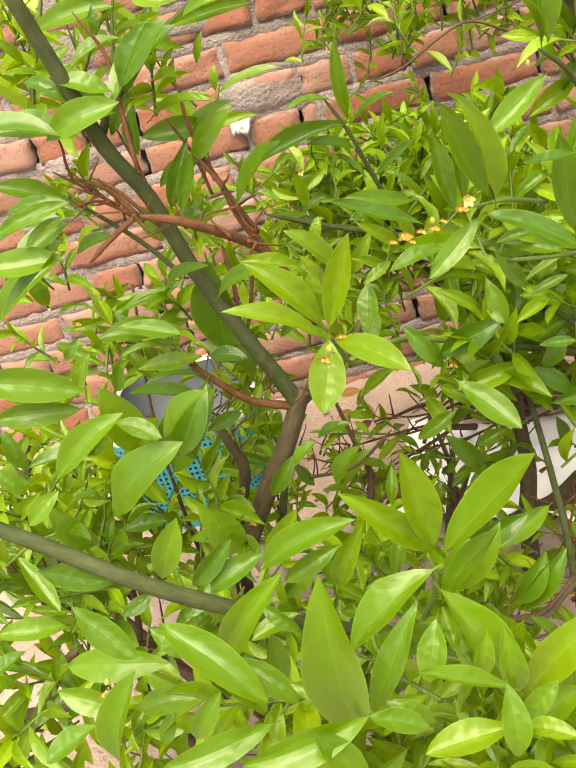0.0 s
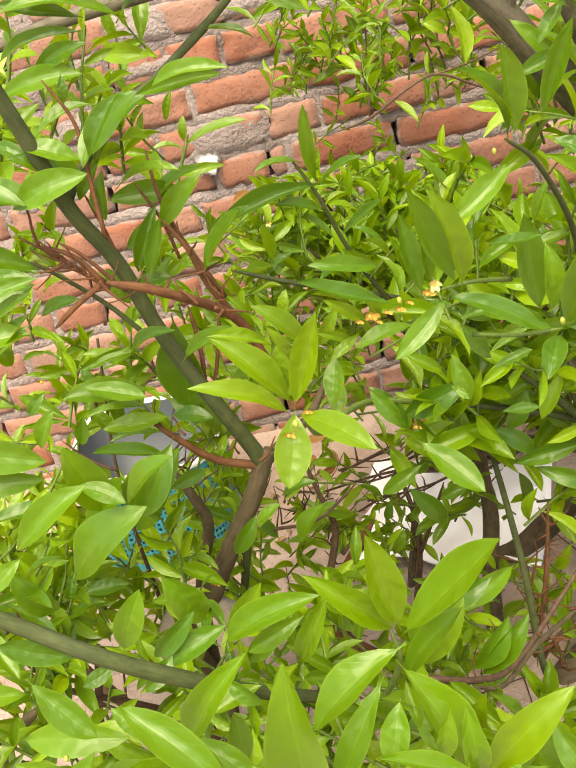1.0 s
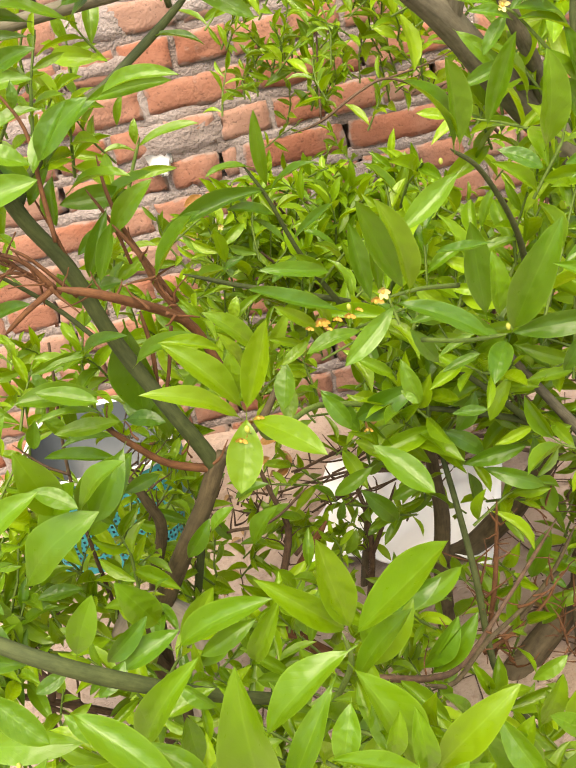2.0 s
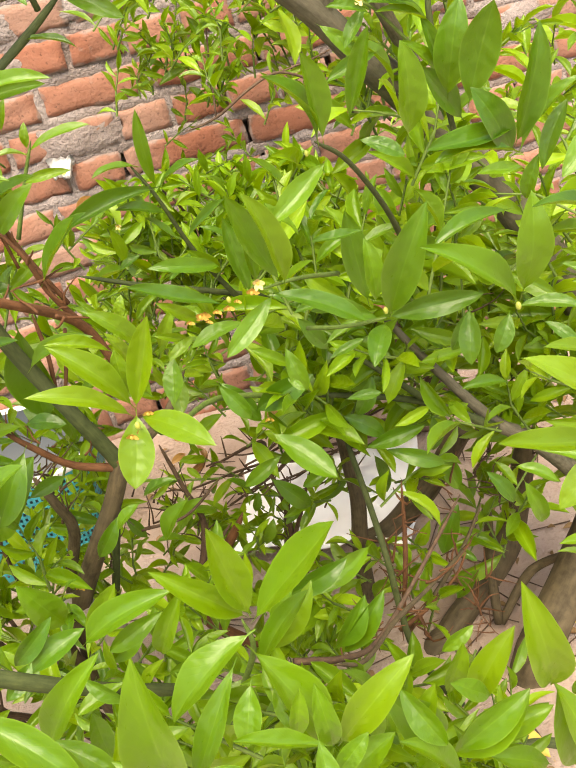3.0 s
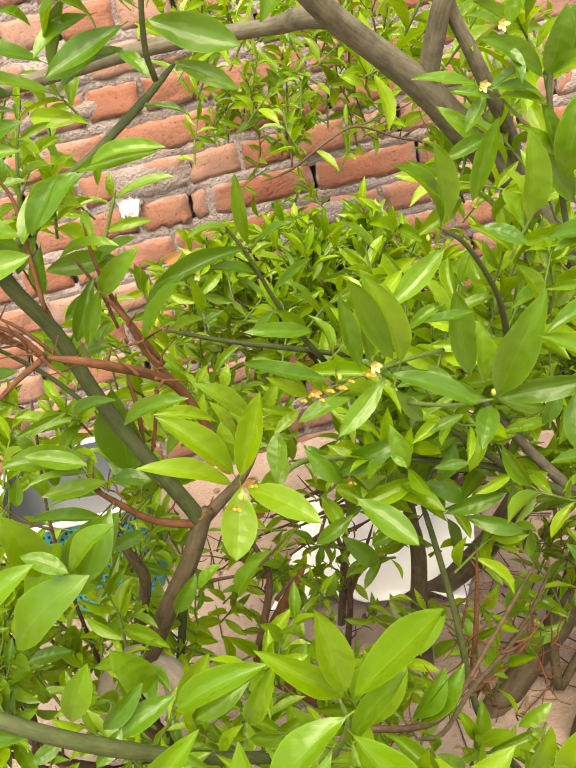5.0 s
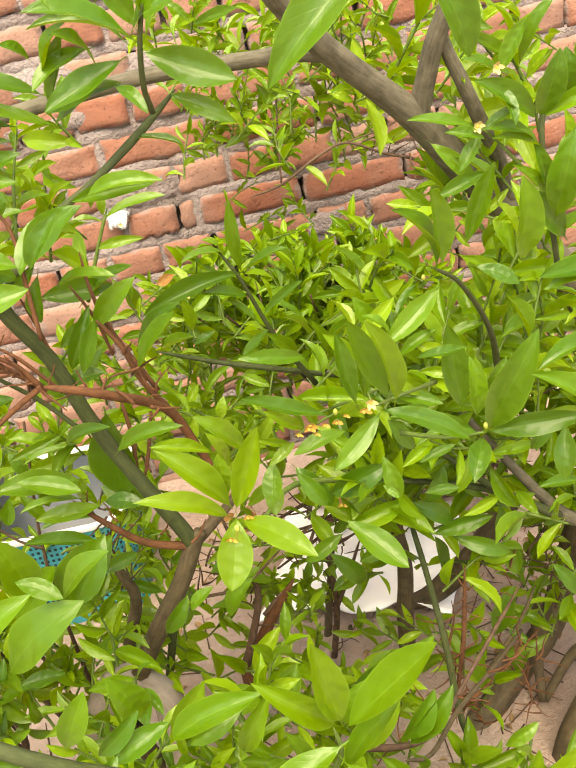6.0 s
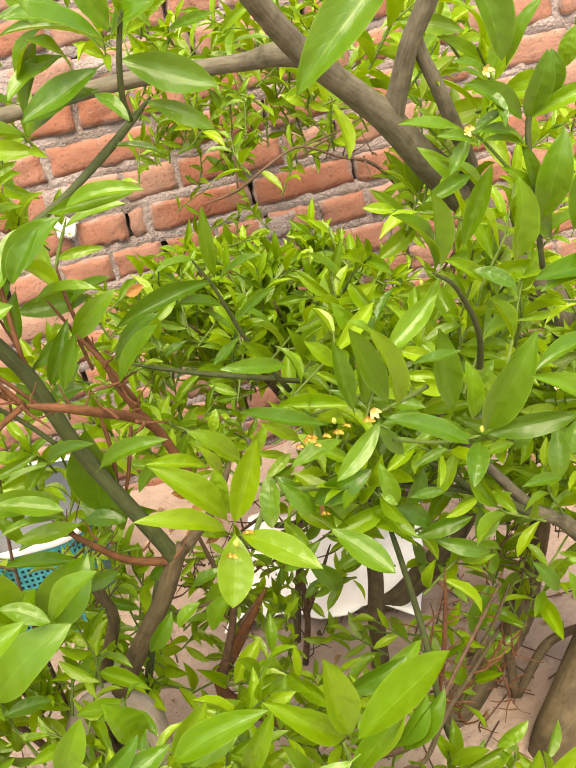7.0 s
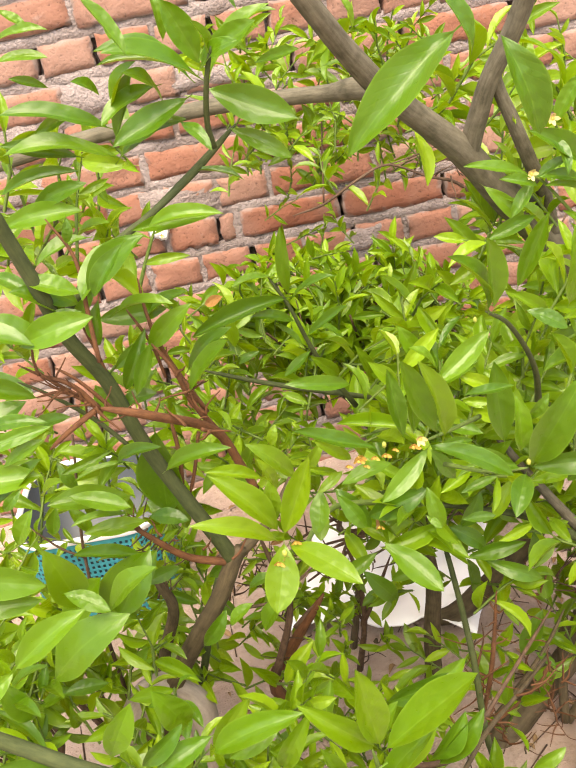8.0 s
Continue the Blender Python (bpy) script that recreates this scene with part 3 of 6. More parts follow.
def foliage(tree, centre, across, down, deep, shoots, size, stems=0):
    """Leafy shoots scattered through a box given by its centre and three half edges; the far ones of a full tree are joined."""
    rs = random.Random(cloud_seed.random())
    v, f, uv, twigs = [], [], [], bmesh.new()
    c, a, b, d = (Vector(q) for q in (centre, across, down, deep))
    for _ in range(stems):
        top = c + a * rs.uniform(-0.9, 0.9) + b * rs.uniform(-0.9, 0.6) + d * rs.uniform(-0.8, 0.8)
        foot = Vector((tree.location.x + rs.gauss(0, 0.10), tree.location.y + rs.gauss(0, 0.05), -0.01))
        if top.z < 0.15:
            continue
        r = rs.uniform(0.0028, 0.006)
        mids = [foot.lerp(top, k) + Vector((rs.gauss(0, 0.03), rs.gauss(0, 0.02), 0.03)) for k in (0.35, 0.7)]
        limb(tree, "branch", [(*foot, r * 1.5), (*mids[0], r * 1.2), (*mids[1], r * 0.8), (*top, 0.0018)], BARK_DARK, 7)
        for _ in range(3):
            p = mids[0].lerp(mids[1], rs.random()) if rs.random() < 0.5 else mids[1].lerp(top, rs.random() * 0.8)
            q = p + Vector((rs.gauss(0, 0.06), rs.gauss(-0.02, 0.04), rs.uniform(0.02, 0.09)))
            limb(tree, "twig", [(*p, 0.0022), (*(p.lerp(q, 0.5) + Vector((0, 0, -0.008))), 0.0017), (*q, 0.0011)], BARK_DARK, 5)
    for _ in range(shoots):
        tip = c + a * rs.uniform(-1, 1) + b * rs.uniform(-1, 1) + d * rs.uniform(-1, 1)
        way = Vector((rs.gauss(0, 0.5), rs.gauss(-0.25, 0.4), rs.uniform(0.2, 1.1))).normalized()
        side = way.cross(Vector((0.3, 0.8, 0.1))).normalized()
        long = size * rs.uniform(1.1, 2.0)
        root = tip - way * long + Vector((0, 0, -0.15 * size))
        n = rs.randint(5, 9)
        scale = size * rs.uniform(0.8, 1.3)
        mid = (root + tip) / 2 + side * size * rs.uniform(-0.15, 0.15)
        for p, q, r in ((root, mid, 0.0019), (mid, tip, 0.0013)):
            ring = []
            w = (q - p).normalized()
            s = w.cross(Vector((0.2, 0.7, 0.5))).normalized()
            u = s.cross(w)
            for e in (p, q):
                ring.append([twigs.verts.new(e + (s * math.cos(k * 1.5708) + u * math.sin(k * 1.5708)) * r) for k in range(4)])
            for k in range(4):
                twigs.faces.new((ring[0][k], ring[0][(k + 1) % 4], ring[1][(k + 1) % 4], ring[1][k]))
        for i in range(n):
            k = (i + 0.5) / n
            base = root.lerp(mid, k * 2) if k < 0.5 else mid.lerp(tip, k * 2 - 1)
            g = i * 2.4 + rs.uniform(-0.5, 0.5)
            outw = side * math.cos(g) + way.cross(side) * math.sin(g)
            go = (outw * (1.2 - 0.8 * k) + way * (0.3 + 0.8 * k) + Vector((0, -0.1, rs.uniform(-0.5, 0.1)))).normalized()
            m_wide, m_turn = rs.uniform(0.21, 0.34), rs.uniform(-50, 50)
            end = base + go * scale * rs.uniform(0.7, 1.15) * (1 - 0.35 * k)
            if SINGLE[tree.name] < SPARE[tree.name]:
                SINGLE[tree.name] += 1
                leaf(tree, base, end, m_wide, m_turn, rs.choice((YOUNG, YOUNG, FRESH, FRESH, MATURE) if tree is K else (YOUNG, MATURE, MATURE)), SKYWARD)
                continue
            m = Matrix.Translation(-tree.location) @ leaf_pose(base, end, m_wide, m_turn, SKYWARD)
            pv, pf, puv = rs.choice(FILL_SHAPES)
            o = len(v)
            v += [m @ Vector(q) for q in pv]
            f += [tuple(o + q for q in face) for face in pf]
            uv += puv
    bmesh.ops.translate(twigs, verts=twigs.verts[:], vec=-tree.location)
    part("twig_mass", twigs, STALK, tree)["kind"] = "stuff"
    if v:
        me = bpy.data.meshes.new("foliage")
        me.from_pydata(v, [], f)
        layer = me.uv_layers.new(name="uv")
        index = np.empty(len(me.loops), np.int32)
        me.loops.foreach_get("vertex_index", index)
        layer.data.foreach_set("uv", np.array(uv, np.float32)[index].ravel())
        me.polygons.foreach_set("use_smooth", np.ones(len(me.polygons), bool))
        me.materials.append(FILL)
        part("foliage", me, FILL, tree)["kind"] = "stuff"


SPARE = {R.name: 60, G.name: 150, K.name: 260}


def spurs(tree, start, end, count, long, mat=BARK_RED):
    """Fine crooked bare twigs along a branch from start to end."""
    rs = random.Random(int(999 * (start[0] + end[2])))
    p, q = Vector(start), Vector(end)
    for _ in range(count):
        at = p.lerp(q, rs.random())
        go = Vector((rs.gauss(0, 0.55), rs.gauss(-0.1, 0.3), rs.gauss(0.5, 0.5))).normalized()
        step, r, nodes = long * rs.uniform(0.14, 0.30), rs.uniform(0.0011, 0.0021), []
        for k in range(4):
            nodes.append((*at, r * (1 - 0.22 * k)))
            go = (go + Vector((rs.gauss(0, 0.2), rs.gauss(0, 0.18), rs.gauss(0.05, 0.18)))).normalized()
            at = at + go * step
        limb(tree, "twig", nodes, mat, 5, 0.3)


def flower(tree, at, size=0.0046, dry=False):
    """A small citrus flower: petals round a yellow heart, or a dry orange one."""
    rs = random.Random(int(5000 * (at[0] + at[1])))
    at = Vector(at) - tree.location
    bm = bmesh.new()
    bmesh.ops.create_icosphere(bm, subdivisions=2, radius=size * 0.36, matrix=Matrix.Translation(at) @ Matrix.Diagonal((1, 1, 1.3, 1)))
    blossom = part("blossom", bm, YELLOW, tree, "small blossom with a yellow heart")
    for i in range(5):
        if dry and i > 2:
            break
        g = i * 1.2566 + rs.uniform(-0.3, 0.3)
        w = Vector((math.cos(g), -0.5, math.sin(g))).normalized()
        s = w.cross(Vector((0, -1, 0.3))).normalized()
        bm = bmesh.new()
        rows = [[bm.verts.new(at + w * size * (0.2 + k) + s * size * x * math.sin(0.5 + 2.4 * k) * 0.4 + Vector((0, -size * 0.25 * k * k, 0)) * (1 + abs(x))) for x in (-1, 0, 1)] for k in (0, 0.35, 0.7, 1.0)]
        for a, b in zip(rows, rows[1:]):
            for x in (0, 1):
                bm.faces.new((a[x], a[x + 1], b[x + 1], b[x]))
        part("petal", bm, ORANGE if dry else PETAL, blossom)


def bud(tree, at, size=0.0026):
    bm = bmesh.new()
    bmesh.ops.create_icosphere(bm, subdivisions=2, radius=size, matrix=Matrix.Translation(Vector(at) - tree.location) @ Matrix.Diagonal((0.8, 0.8, 1.25, 1)))
    part("bud", bm, BUD, tree, "pale green flower bud")

# the right tree: stems and limbs
limb(R, "trunk", [(0.268, 1.062, -0.100, 0.0400), (0.308, 1.092, -0.005, 0.0370), (0.337, 1.099, 0.060, 0.0350), (0.499, 1.220, 0.168, 0.0342), (0.525, 1.200, 0.344, 0.0321), (0.539, 1.150, 0.537, 0.0279)], BARK_BROWN, rough=0.05)
limb(R, "limb", [(-0.050, 0.855, 1.335, 0.0086), (0.002, 0.900, 1.256, 0.0100), (0.033, 0.940, 1.209, 0.0108), (0.071, 0.980, 1.160, 0.0122), (0.118, 1.020, 1.111, 0.0136), (0.161, 1.050, 1.066, 0.0158), (0.207, 1.090, 1.005, 0.0185), (0.259, 1.140, 0.944, 0.0215), (0.325, 1.180, 0.854, 0.0235), (0.420, 1.200, 0.700, 0.0260), (0.520, 1.180, 0.480, 0.0290)], BARK)
limb(R, "limb", [(0.164, 1.054, 1.058, 0.0125), (0.168, 1.045, 1.078, 0.0112), (0.173, 1.030, 1.107, 0.0102), (0.181, 1.010, 1.146, 0.0098), (0.197, 0.990, 1.185, 0.0098), (0.206, 0.970, 1.219, 0.0094), (0.212, 0.950, 1.260, 0.0090)], BARK)
limb(R, "limb", [(0.182, 1.000, 1.160, 0.0060), (0.192, 1.020, 1.133, 0.0068), (0.209, 1.030, 1.094, 0.0076), (0.228, 1.050, 1.052, 0.0082), (0.263, 1.100, 0.986, 0.0090), (0.290, 1.150, 0.915, 0.0100)], BARK)
limb(R, "limb", [(0.076, 0.980, 1.158, 0.0110), (0.049, 1.010, 1.161, 0.0112), (0.029, 1.040, 1.155, 0.0092), (-0.003, 1.060, 1.154, 0.0084), (-0.090, 1.080, 1.156, 0.0086), (-0.179, 1.080, 1.152, 0.0082), (-0.260, 1.080, 1.146, 0.0074), (-0.330, 1.080, 1.136, 0.0060)], BARK)
limb(R, "limb", [(0.172, 1.040, 0.715, 0.0041), (0.214, 1.050, 0.640, 0.0055), (0.294, 1.060, 0.514, 0.0086), (0.345, 1.080, 0.460, 0.0111), (0.450, 1.140, 0.303, 0.0140)], BARK)
limb(R, "limb", [(0.047, 1.020, 0.663, 0.0029), (0.128, 1.020, 0.634, 0.0036), (0.206, 1.030, 0.591, 0.0049), (0.290, 1.050, 0.514, 0.0066)], BARK_GREEN)
limb(R, "limb", [(0.102, 1.000, 0.723, 0.0028), (0.152, 1.000, 0.667, 0.0035), (0.206, 1.030, 0.591, 0.0049)], BARK_GREEN)
limb(R, "stem", [(0.155, 1.160, -0.120, 0.0240), (0.186, 1.200, -0.007, 0.0237), (0.217, 1.220, 0.008, 0.0238), (0.295, 1.270, 0.037, 0.0240), (0.370, 1.320, 0.070, 0.0253), (0.412, 1.340, 0.175, 0.0212), (0.418, 1.300, 0.304, 0.0166)], BARK_BROWN)
limb(R, "stem", [(0.133, 1.500, 0.029, 0.0118), (0.187, 1.480, 0.045, 0.0194), (0.240, 1.470, 0.089, 0.0230), (0.288, 1.450, 0.155, 0.0224), (0.356, 1.450, 0.246, 0.0200)], BARK_BROWN)
limb(R, "stem", [(0.108, 1.340, -0.030, 0.0165), (0.112, 1.345, 0.056, 0.0155), (0.119, 1.350, 0.144, 0.0148), (0.132, 1.360, 0.227, 0.0136), (0.131, 1.370, 0.295, 0.0117), (0.131, 1.380, 0.391, 0.0098)], BARK_BROWN)
limb(R, "stem", [(0.196, 1.090, -0.030, 0.0065), (0.150, 1.030, 0.115, 0.0056), (0.112, 0.980, 0.268, 0.0048), (0.107, 1.000, 0.406, 0.0044), (0.100, 1.030, 0.510, 0.0040), (0.094, 1.050, 0.570, 0.0034)], BARK_GREEN)
limb(R, "stem", [(0.304, 1.200, 0.015, 0.0070), (0.360, 1.220, 0.076, 0.0087), (0.400, 1.230, 0.089, 0.0078), (0.471, 1.250, 0.072, 0.0063)], BARK_BROWN)
limb(R, "stem", [(0.300, 1.200, 0.017, 0.0079), (0.308, 1.230, 0.123, 0.0085), (0.325, 1.250, 0.230, 0.0074)], BARK_BROWN)
limb(R, "twig", [(-0.004, 0.740, 0.515, 0.0021), (0.030, 0.780, 0.467, 0.0027), (0.082, 0.860, 0.430, 0.0030), (0.148, 0.950, 0.380, 0.0026), (0.226, 1.050, 0.334, 0.0028)], BARK_BROWN)
limb(R, "twig", [(0.111, 1.000, 0.287, 0.0028), (0.132, 1.000, 0.396, 0.0033), (0.145, 1.000, 0.514, 0.0019)], BARK_RED)
limb(R, "twig", [(0.125, 1.050, 0.214, 0.0037), (0.187, 1.080, 0.250, 0.0037), (0.239, 1.100, 0.298, 0.0029), (0.276, 1.120, 0.343, 0.0022)], BARK_BROWN)
limb(R, "twig", [(0.104, 1.000, 0.271, 0.0035), (0.152, 1.000, 0.298, 0.0028), (0.193, 1.000, 0.336, 0.0020), (0.212, 1.000, 0.371, 0.0017)], BARK_RED)
limb(R, "twig", [(-0.103, 0.735, 0.855, 0.0016), (-0.093, 0.800, 0.793, 0.0023), (-0.044, 0.950, 0.728, 0.0032), (0.047, 1.020, 0.663, 0.0035)], STALK)
limb(R, "twig", [(0.013, 0.700, 0.949, 0.0011), (0.046, 0.730, 0.936, 0.0016), (0.088, 0.800, 0.899, 0.0022)], STALK)
limb(R, "twig", [(0.110, 0.738, 0.877, 0.0017), (0.079, 0.750, 0.873, 0.0017), (0.052, 0.800, 0.856, 0.0022)], STALK)
limb(R, "twig", [(0.078, 0.720, 1.040, 0.0015), (0.106, 0.750, 1.008, 0.0020), (0.148, 0.820, 0.925, 0.0027), (0.194, 0.950, 0.798, 0.0043)], BARK_GREEN)
limb(R, "twig", [(-0.071, 0.620, 0.718, 0.0016), (-0.070, 0.630, 0.674, 0.0025), (-0.095, 0.660, 0.598, 0.0028), (-0.124, 0.700, 0.498, 0.0036)], STALK)

# the left tree: forked stem and twigs
limb(G, "trunk", [(-0.158, 0.977, 0.680, 0.0070), (-0.170, 0.977, 0.662, 0.0098), (-0.196, 0.980, 0.612, 0.0107), (-0.240, 1.000, 0.536, 0.0119), (-0.288, 1.030, 0.445, 0.0134), (-0.334, 1.050, 0.362, 0.0155), (-0.310, 1.080, 0.205, 0.0160), (-0.337, 1.100, -0.030, 0.0200)], BARK_BROWN, rough=0.10)
limb(G, "limb", [(-0.293, 0.870, 1.159, 0.0063), (-0.281, 0.900, 1.074, 0.0071), (-0.269, 0.920, 1.003, 0.0073), (-0.247, 0.935, 0.944, 0.0075), (-0.230, 0.950, 0.857, 0.0079), (-0.202, 0.960, 0.770, 0.0082), (-0.175, 0.975, 0.687, 0.0091), (-0.170, 0.980, 0.660, 0.0088)], BARK_GREEN)
limb(G, "twig", [(-0.072, 1.000, 1.152, 0.0024), (-0.119, 0.980, 1.121, 0.0042), (-0.169, 0.960, 1.093, 0.0037), (-0.213, 0.950, 1.071, 0.0042), (-0.257, 0.940, 1.031, 0.0047), (-0.270, 0.930, 1.013, 0.0042)], BARK_GREEN)
limb(G, "twig", [(-0.250, 0.865, 0.952, 0.0031), (-0.205, 0.870, 0.930, 0.0045), (-0.155, 0.940, 0.862, 0.0050), (-0.136, 0.960, 0.800, 0.0047), (-0.126, 0.970, 0.760, 0.0043)], BARK_RED)
limb(G, "twig", [(-0.293, 0.860, 0.999, 0.0018), (-0.267, 0.860, 0.983, 0.0022), (-0.250, 0.865, 0.952, 0.0031)], BARK_RED)
limb(G, "twig", [(-0.303, 0.860, 0.922, 0.0023), (-0.279, 0.860, 0.938, 0.0027), (-0.250, 0.865, 0.952, 0.0031)], BARK_RED)
limb(G, "twig", [(-0.195, 0.930, 0.976, 0.0019), (-0.179, 0.930, 0.943, 0.0024), (-0.171, 0.940, 0.901, 0.0029), (-0.151, 0.945, 0.855, 0.0035)], BARK_RED)
limb(G, "twig", [(-0.165, 0.980, 0.658, 0.0057), (-0.216, 0.970, 0.686, 0.0045), (-0.246, 0.960, 0.725, 0.0038), (-0.270, 0.950, 0.764, 0.0021)], BARK_RED)
limb(G, "stem", [(-0.287, 1.070, 0.625, 0.0050), (-0.273, 1.070, 0.575, 0.0063), (-0.268, 1.075, 0.526, 0.0078), (-0.304, 1.080, 0.424, 0.0083), (-0.330, 1.100, 0.205, 0.0100)], BARK_BROWN)
limb(G, "limb", [(-0.409, 0.660, 0.813, 0.0061), (-0.368, 0.660, 0.777, 0.0065), (-0.303, 0.660, 0.717, 0.0071), (-0.253, 0.670, 0.670, 0.0073), (-0.202, 0.700, 0.608, 0.0064), (-0.140, 0.740, 0.539, 0.0059)], BARK_GREEN)
limb(G, "stem", [(-0.201, 1.100, 0.556, 0.0045), (-0.231, 1.100, 0.464, 0.0054), (-0.262, 1.100, 0.365, 0.0057)], BARK_GREEN)

# the back bush: stems
limb(K, "stem", [(-0.060, 1.300, 0.314, 0.0064), (-0.122, 1.300, 0.226, 0.0100), (-0.170, 1.300, 0.130, 0.0112), (-0.074, 1.300, 0.000, 0.0120)], BARK_RED)
limb(K, "stem", [(0.032, 1.500, 0.217, 0.0055), (0.006, 1.500, 0.095, 0.0067), (-0.017, 1.500, -0.046, 0.0080), (0.037, 1.500, 0.000, 0.0080)], BARK_BROWN)
limb(K, "twig", [(0.111, 1.200, 0.689, 0.0026), (-0.025, 1.150, 0.768, 0.0037), (-0.096, 1.150, 0.797, 0.0030), (-0.163, 1.150, 0.829, 0.0024)], BARK_GREEN)
limb(K, "twig", [(-0.065, 1.100, 0.955, 0.0017), (-0.046, 1.100, 0.912, 0.0022), (-0.021, 1.120, 0.829, 0.0029), (0.020, 1.150, 0.735, 0.0037)], BARK_GREEN)
limb(K, "twig", [(0.024, 1.700, 0.820, 0.0017), (0.082, 1.700, 0.830, 0.0025), (0.148, 1.700, 0.862, 0.0025), (0.207, 1.720, 0.871, 0.0026), (0.277, 1.740, 0.831, 0.0026), (0.342, 1.760, 0.797, 0.0036), (0.411, 1.800, 0.709, 0.0038)], BARK_DARK, 6)
limb(K, "twig", [(0.082, 1.700, 0.830, 0.0017), (0.094, 1.720, 0.912, 0.0017), (0.111, 1.750, 1.001, 0.0013)], BARK_DARK, 6)
limb(K, "twig", [(0.207, 1.720, 0.871, 0.0017), (0.275, 1.740, 0.875, 0.0017), (0.346, 1.760, 0.888, 0.0013)], BARK_DARK, 6)

# young whorl
leaf(R, (-0.114, 0.735, 0.860), (-0.177, 0.700, 0.917), 0.19, 0, FRESH)
leaf(R, (-0.105, 0.735, 0.866), (-0.074, 0.720, 0.945), 0.25, 0, FRESH)
leaf(R, (-0.111, 0.745, 0.863), (-0.157, 0.740, 0.934), 0.27, 0, FRESH)
leaf(R, (-0.087, 0.770, 0.896), (-0.122, 0.760, 0.944), 0.29, 0, FRESH)
leaf(R, (-0.115, 0.760, 0.907), (-0.161, 0.750, 0.932), 0.22, 0, FRESH)
leaf(R, (-0.103, 0.730, 0.855), (-0.053, 0.670, 0.850), 0.30, 0, FRESH)
leaf(R, (-0.108, 0.730, 0.858), (-0.125, 0.700, 0.810), 0.50, -6, FRESH)
leaf(R, (-0.070, 0.780, 0.859), (-0.075, 0.760, 0.830), 0.46, 0, FRESH)
leaf(R, (-0.111, 0.750, 0.869), (-0.110, 0.750, 0.910), 0.38, 0, FRESH)
leaf(R, (-0.102, 0.800, 0.913), (-0.095, 0.800, 0.934), 0.44, 0, FRESH)

# leaves along the flowering twig
leaf(R, (-0.019, 0.730, 0.933), (-0.082, 0.720, 0.971), 0.19)
leaf(R, (0.020, 0.710, 0.936), (-0.025, 0.690, 0.907), 0.28)
leaf(R, (0.022, 0.710, 0.938), (0.088, 0.700, 0.900), 0.23)
leaf(R, (0.028, 0.710, 0.950), (0.003, 0.690, 1.029), 0.24)
leaf(R, (0.007, 0.740, 0.933), (0.001, 0.740, 0.996), 0.24)
leaf(R, (0.115, 0.738, 0.881), (0.147, 0.700, 0.980), 0.27)
leaf(R, (0.104, 0.738, 0.895), (0.104, 0.740, 0.949), 0.32)
leaf(R, (0.114, 0.738, 0.877), (0.188, 0.720, 0.883), 0.26)
leaf(R, (0.108, 0.738, 0.871), (0.086, 0.700, 0.858), 0.41)
leaf(R, (0.080, 0.720, 1.041), (0.050, 0.700, 1.099), 0.28)
leaf(R, (0.084, 0.720, 1.042), (0.077, 0.700, 1.107), 0.29)
leaf(R, (0.111, 0.740, 1.046), (0.131, 0.720, 1.109), 0.22)
leaf(R, (0.155, 0.750, 1.018), (0.154, 0.730, 1.091), 0.33)
leaf(R, (0.083, 0.730, 1.019), (0.033, 0.710, 0.993), 0.29)
leaf(R, (0.113, 0.730, 1.029), (0.143, 0.720, 1.012), 0.37)
leaf(R, (0.031, 0.700, 0.949), (0.014, 0.680, 1.031), 0.24, 8, FRESH)
leaf(R, (0.012, 0.720, 0.947), (0.012, 0.720, 1.001), 0.20)
leaf(R, (0.206, 0.750, 1.031), (0.222, 0.720, 1.103), 0.37)
leaf(R, (0.228, 0.720, 1.000), (0.245, 0.700, 1.086), 0.24)
leaf(R, (0.232, 0.720, 0.995), (0.275, 0.700, 1.042), 0.22)
leaf(R, (0.241, 0.750, 1.000), (0.162, 0.730, 1.008), 0.24)
leaf(R, (0.215, 0.700, 0.888), (0.221, 0.680, 0.972), 0.34)
leaf(R, (0.206, 0.700, 0.880), (0.136, 0.680, 0.956), 0.24)
leaf(R, (0.210, 0.700, 0.874), (0.254, 0.680, 0.868), 0.28)
leaf(R, (0.184, 0.750, 0.855), (0.173, 0.730, 0.815), 0.41)
leaf(R, (0.020, 0.750, 0.841), (0.031, 0.740, 0.831), 0.37)

# bright leaves at the tree's edge
leaf(R, (0.207, 0.550, 0.838), (0.124, 0.530, 0.877), 0.19, None, FRESH)
leaf(R, (0.209, 0.550, 0.856), (0.150, 0.530, 0.933), 0.23, None, FRESH)
leaf(R, (0.220, 0.570, 0.885), (0.168, 0.550, 0.925), 0.19, None, FRESH)
leaf(R, (0.204, 0.550, 0.835), (0.164, 0.540, 0.801), 0.37, None, FRESH)
leaf(R, (0.173, 0.620, 0.539), (0.152, 0.600, 0.681), 0.25, None, FRESH)
leaf(R, (0.176, 0.620, 0.538), (0.193, 0.600, 0.438), 0.34, None, FRESH)
leaf(R, (0.114, 0.660, 0.504), (0.154, 0.650, 0.587), 0.32, None, FRESH)
leaf(R, (-0.022, 0.570, 0.609), (0.046, 0.560, 0.688), 0.28, None, FRESH)

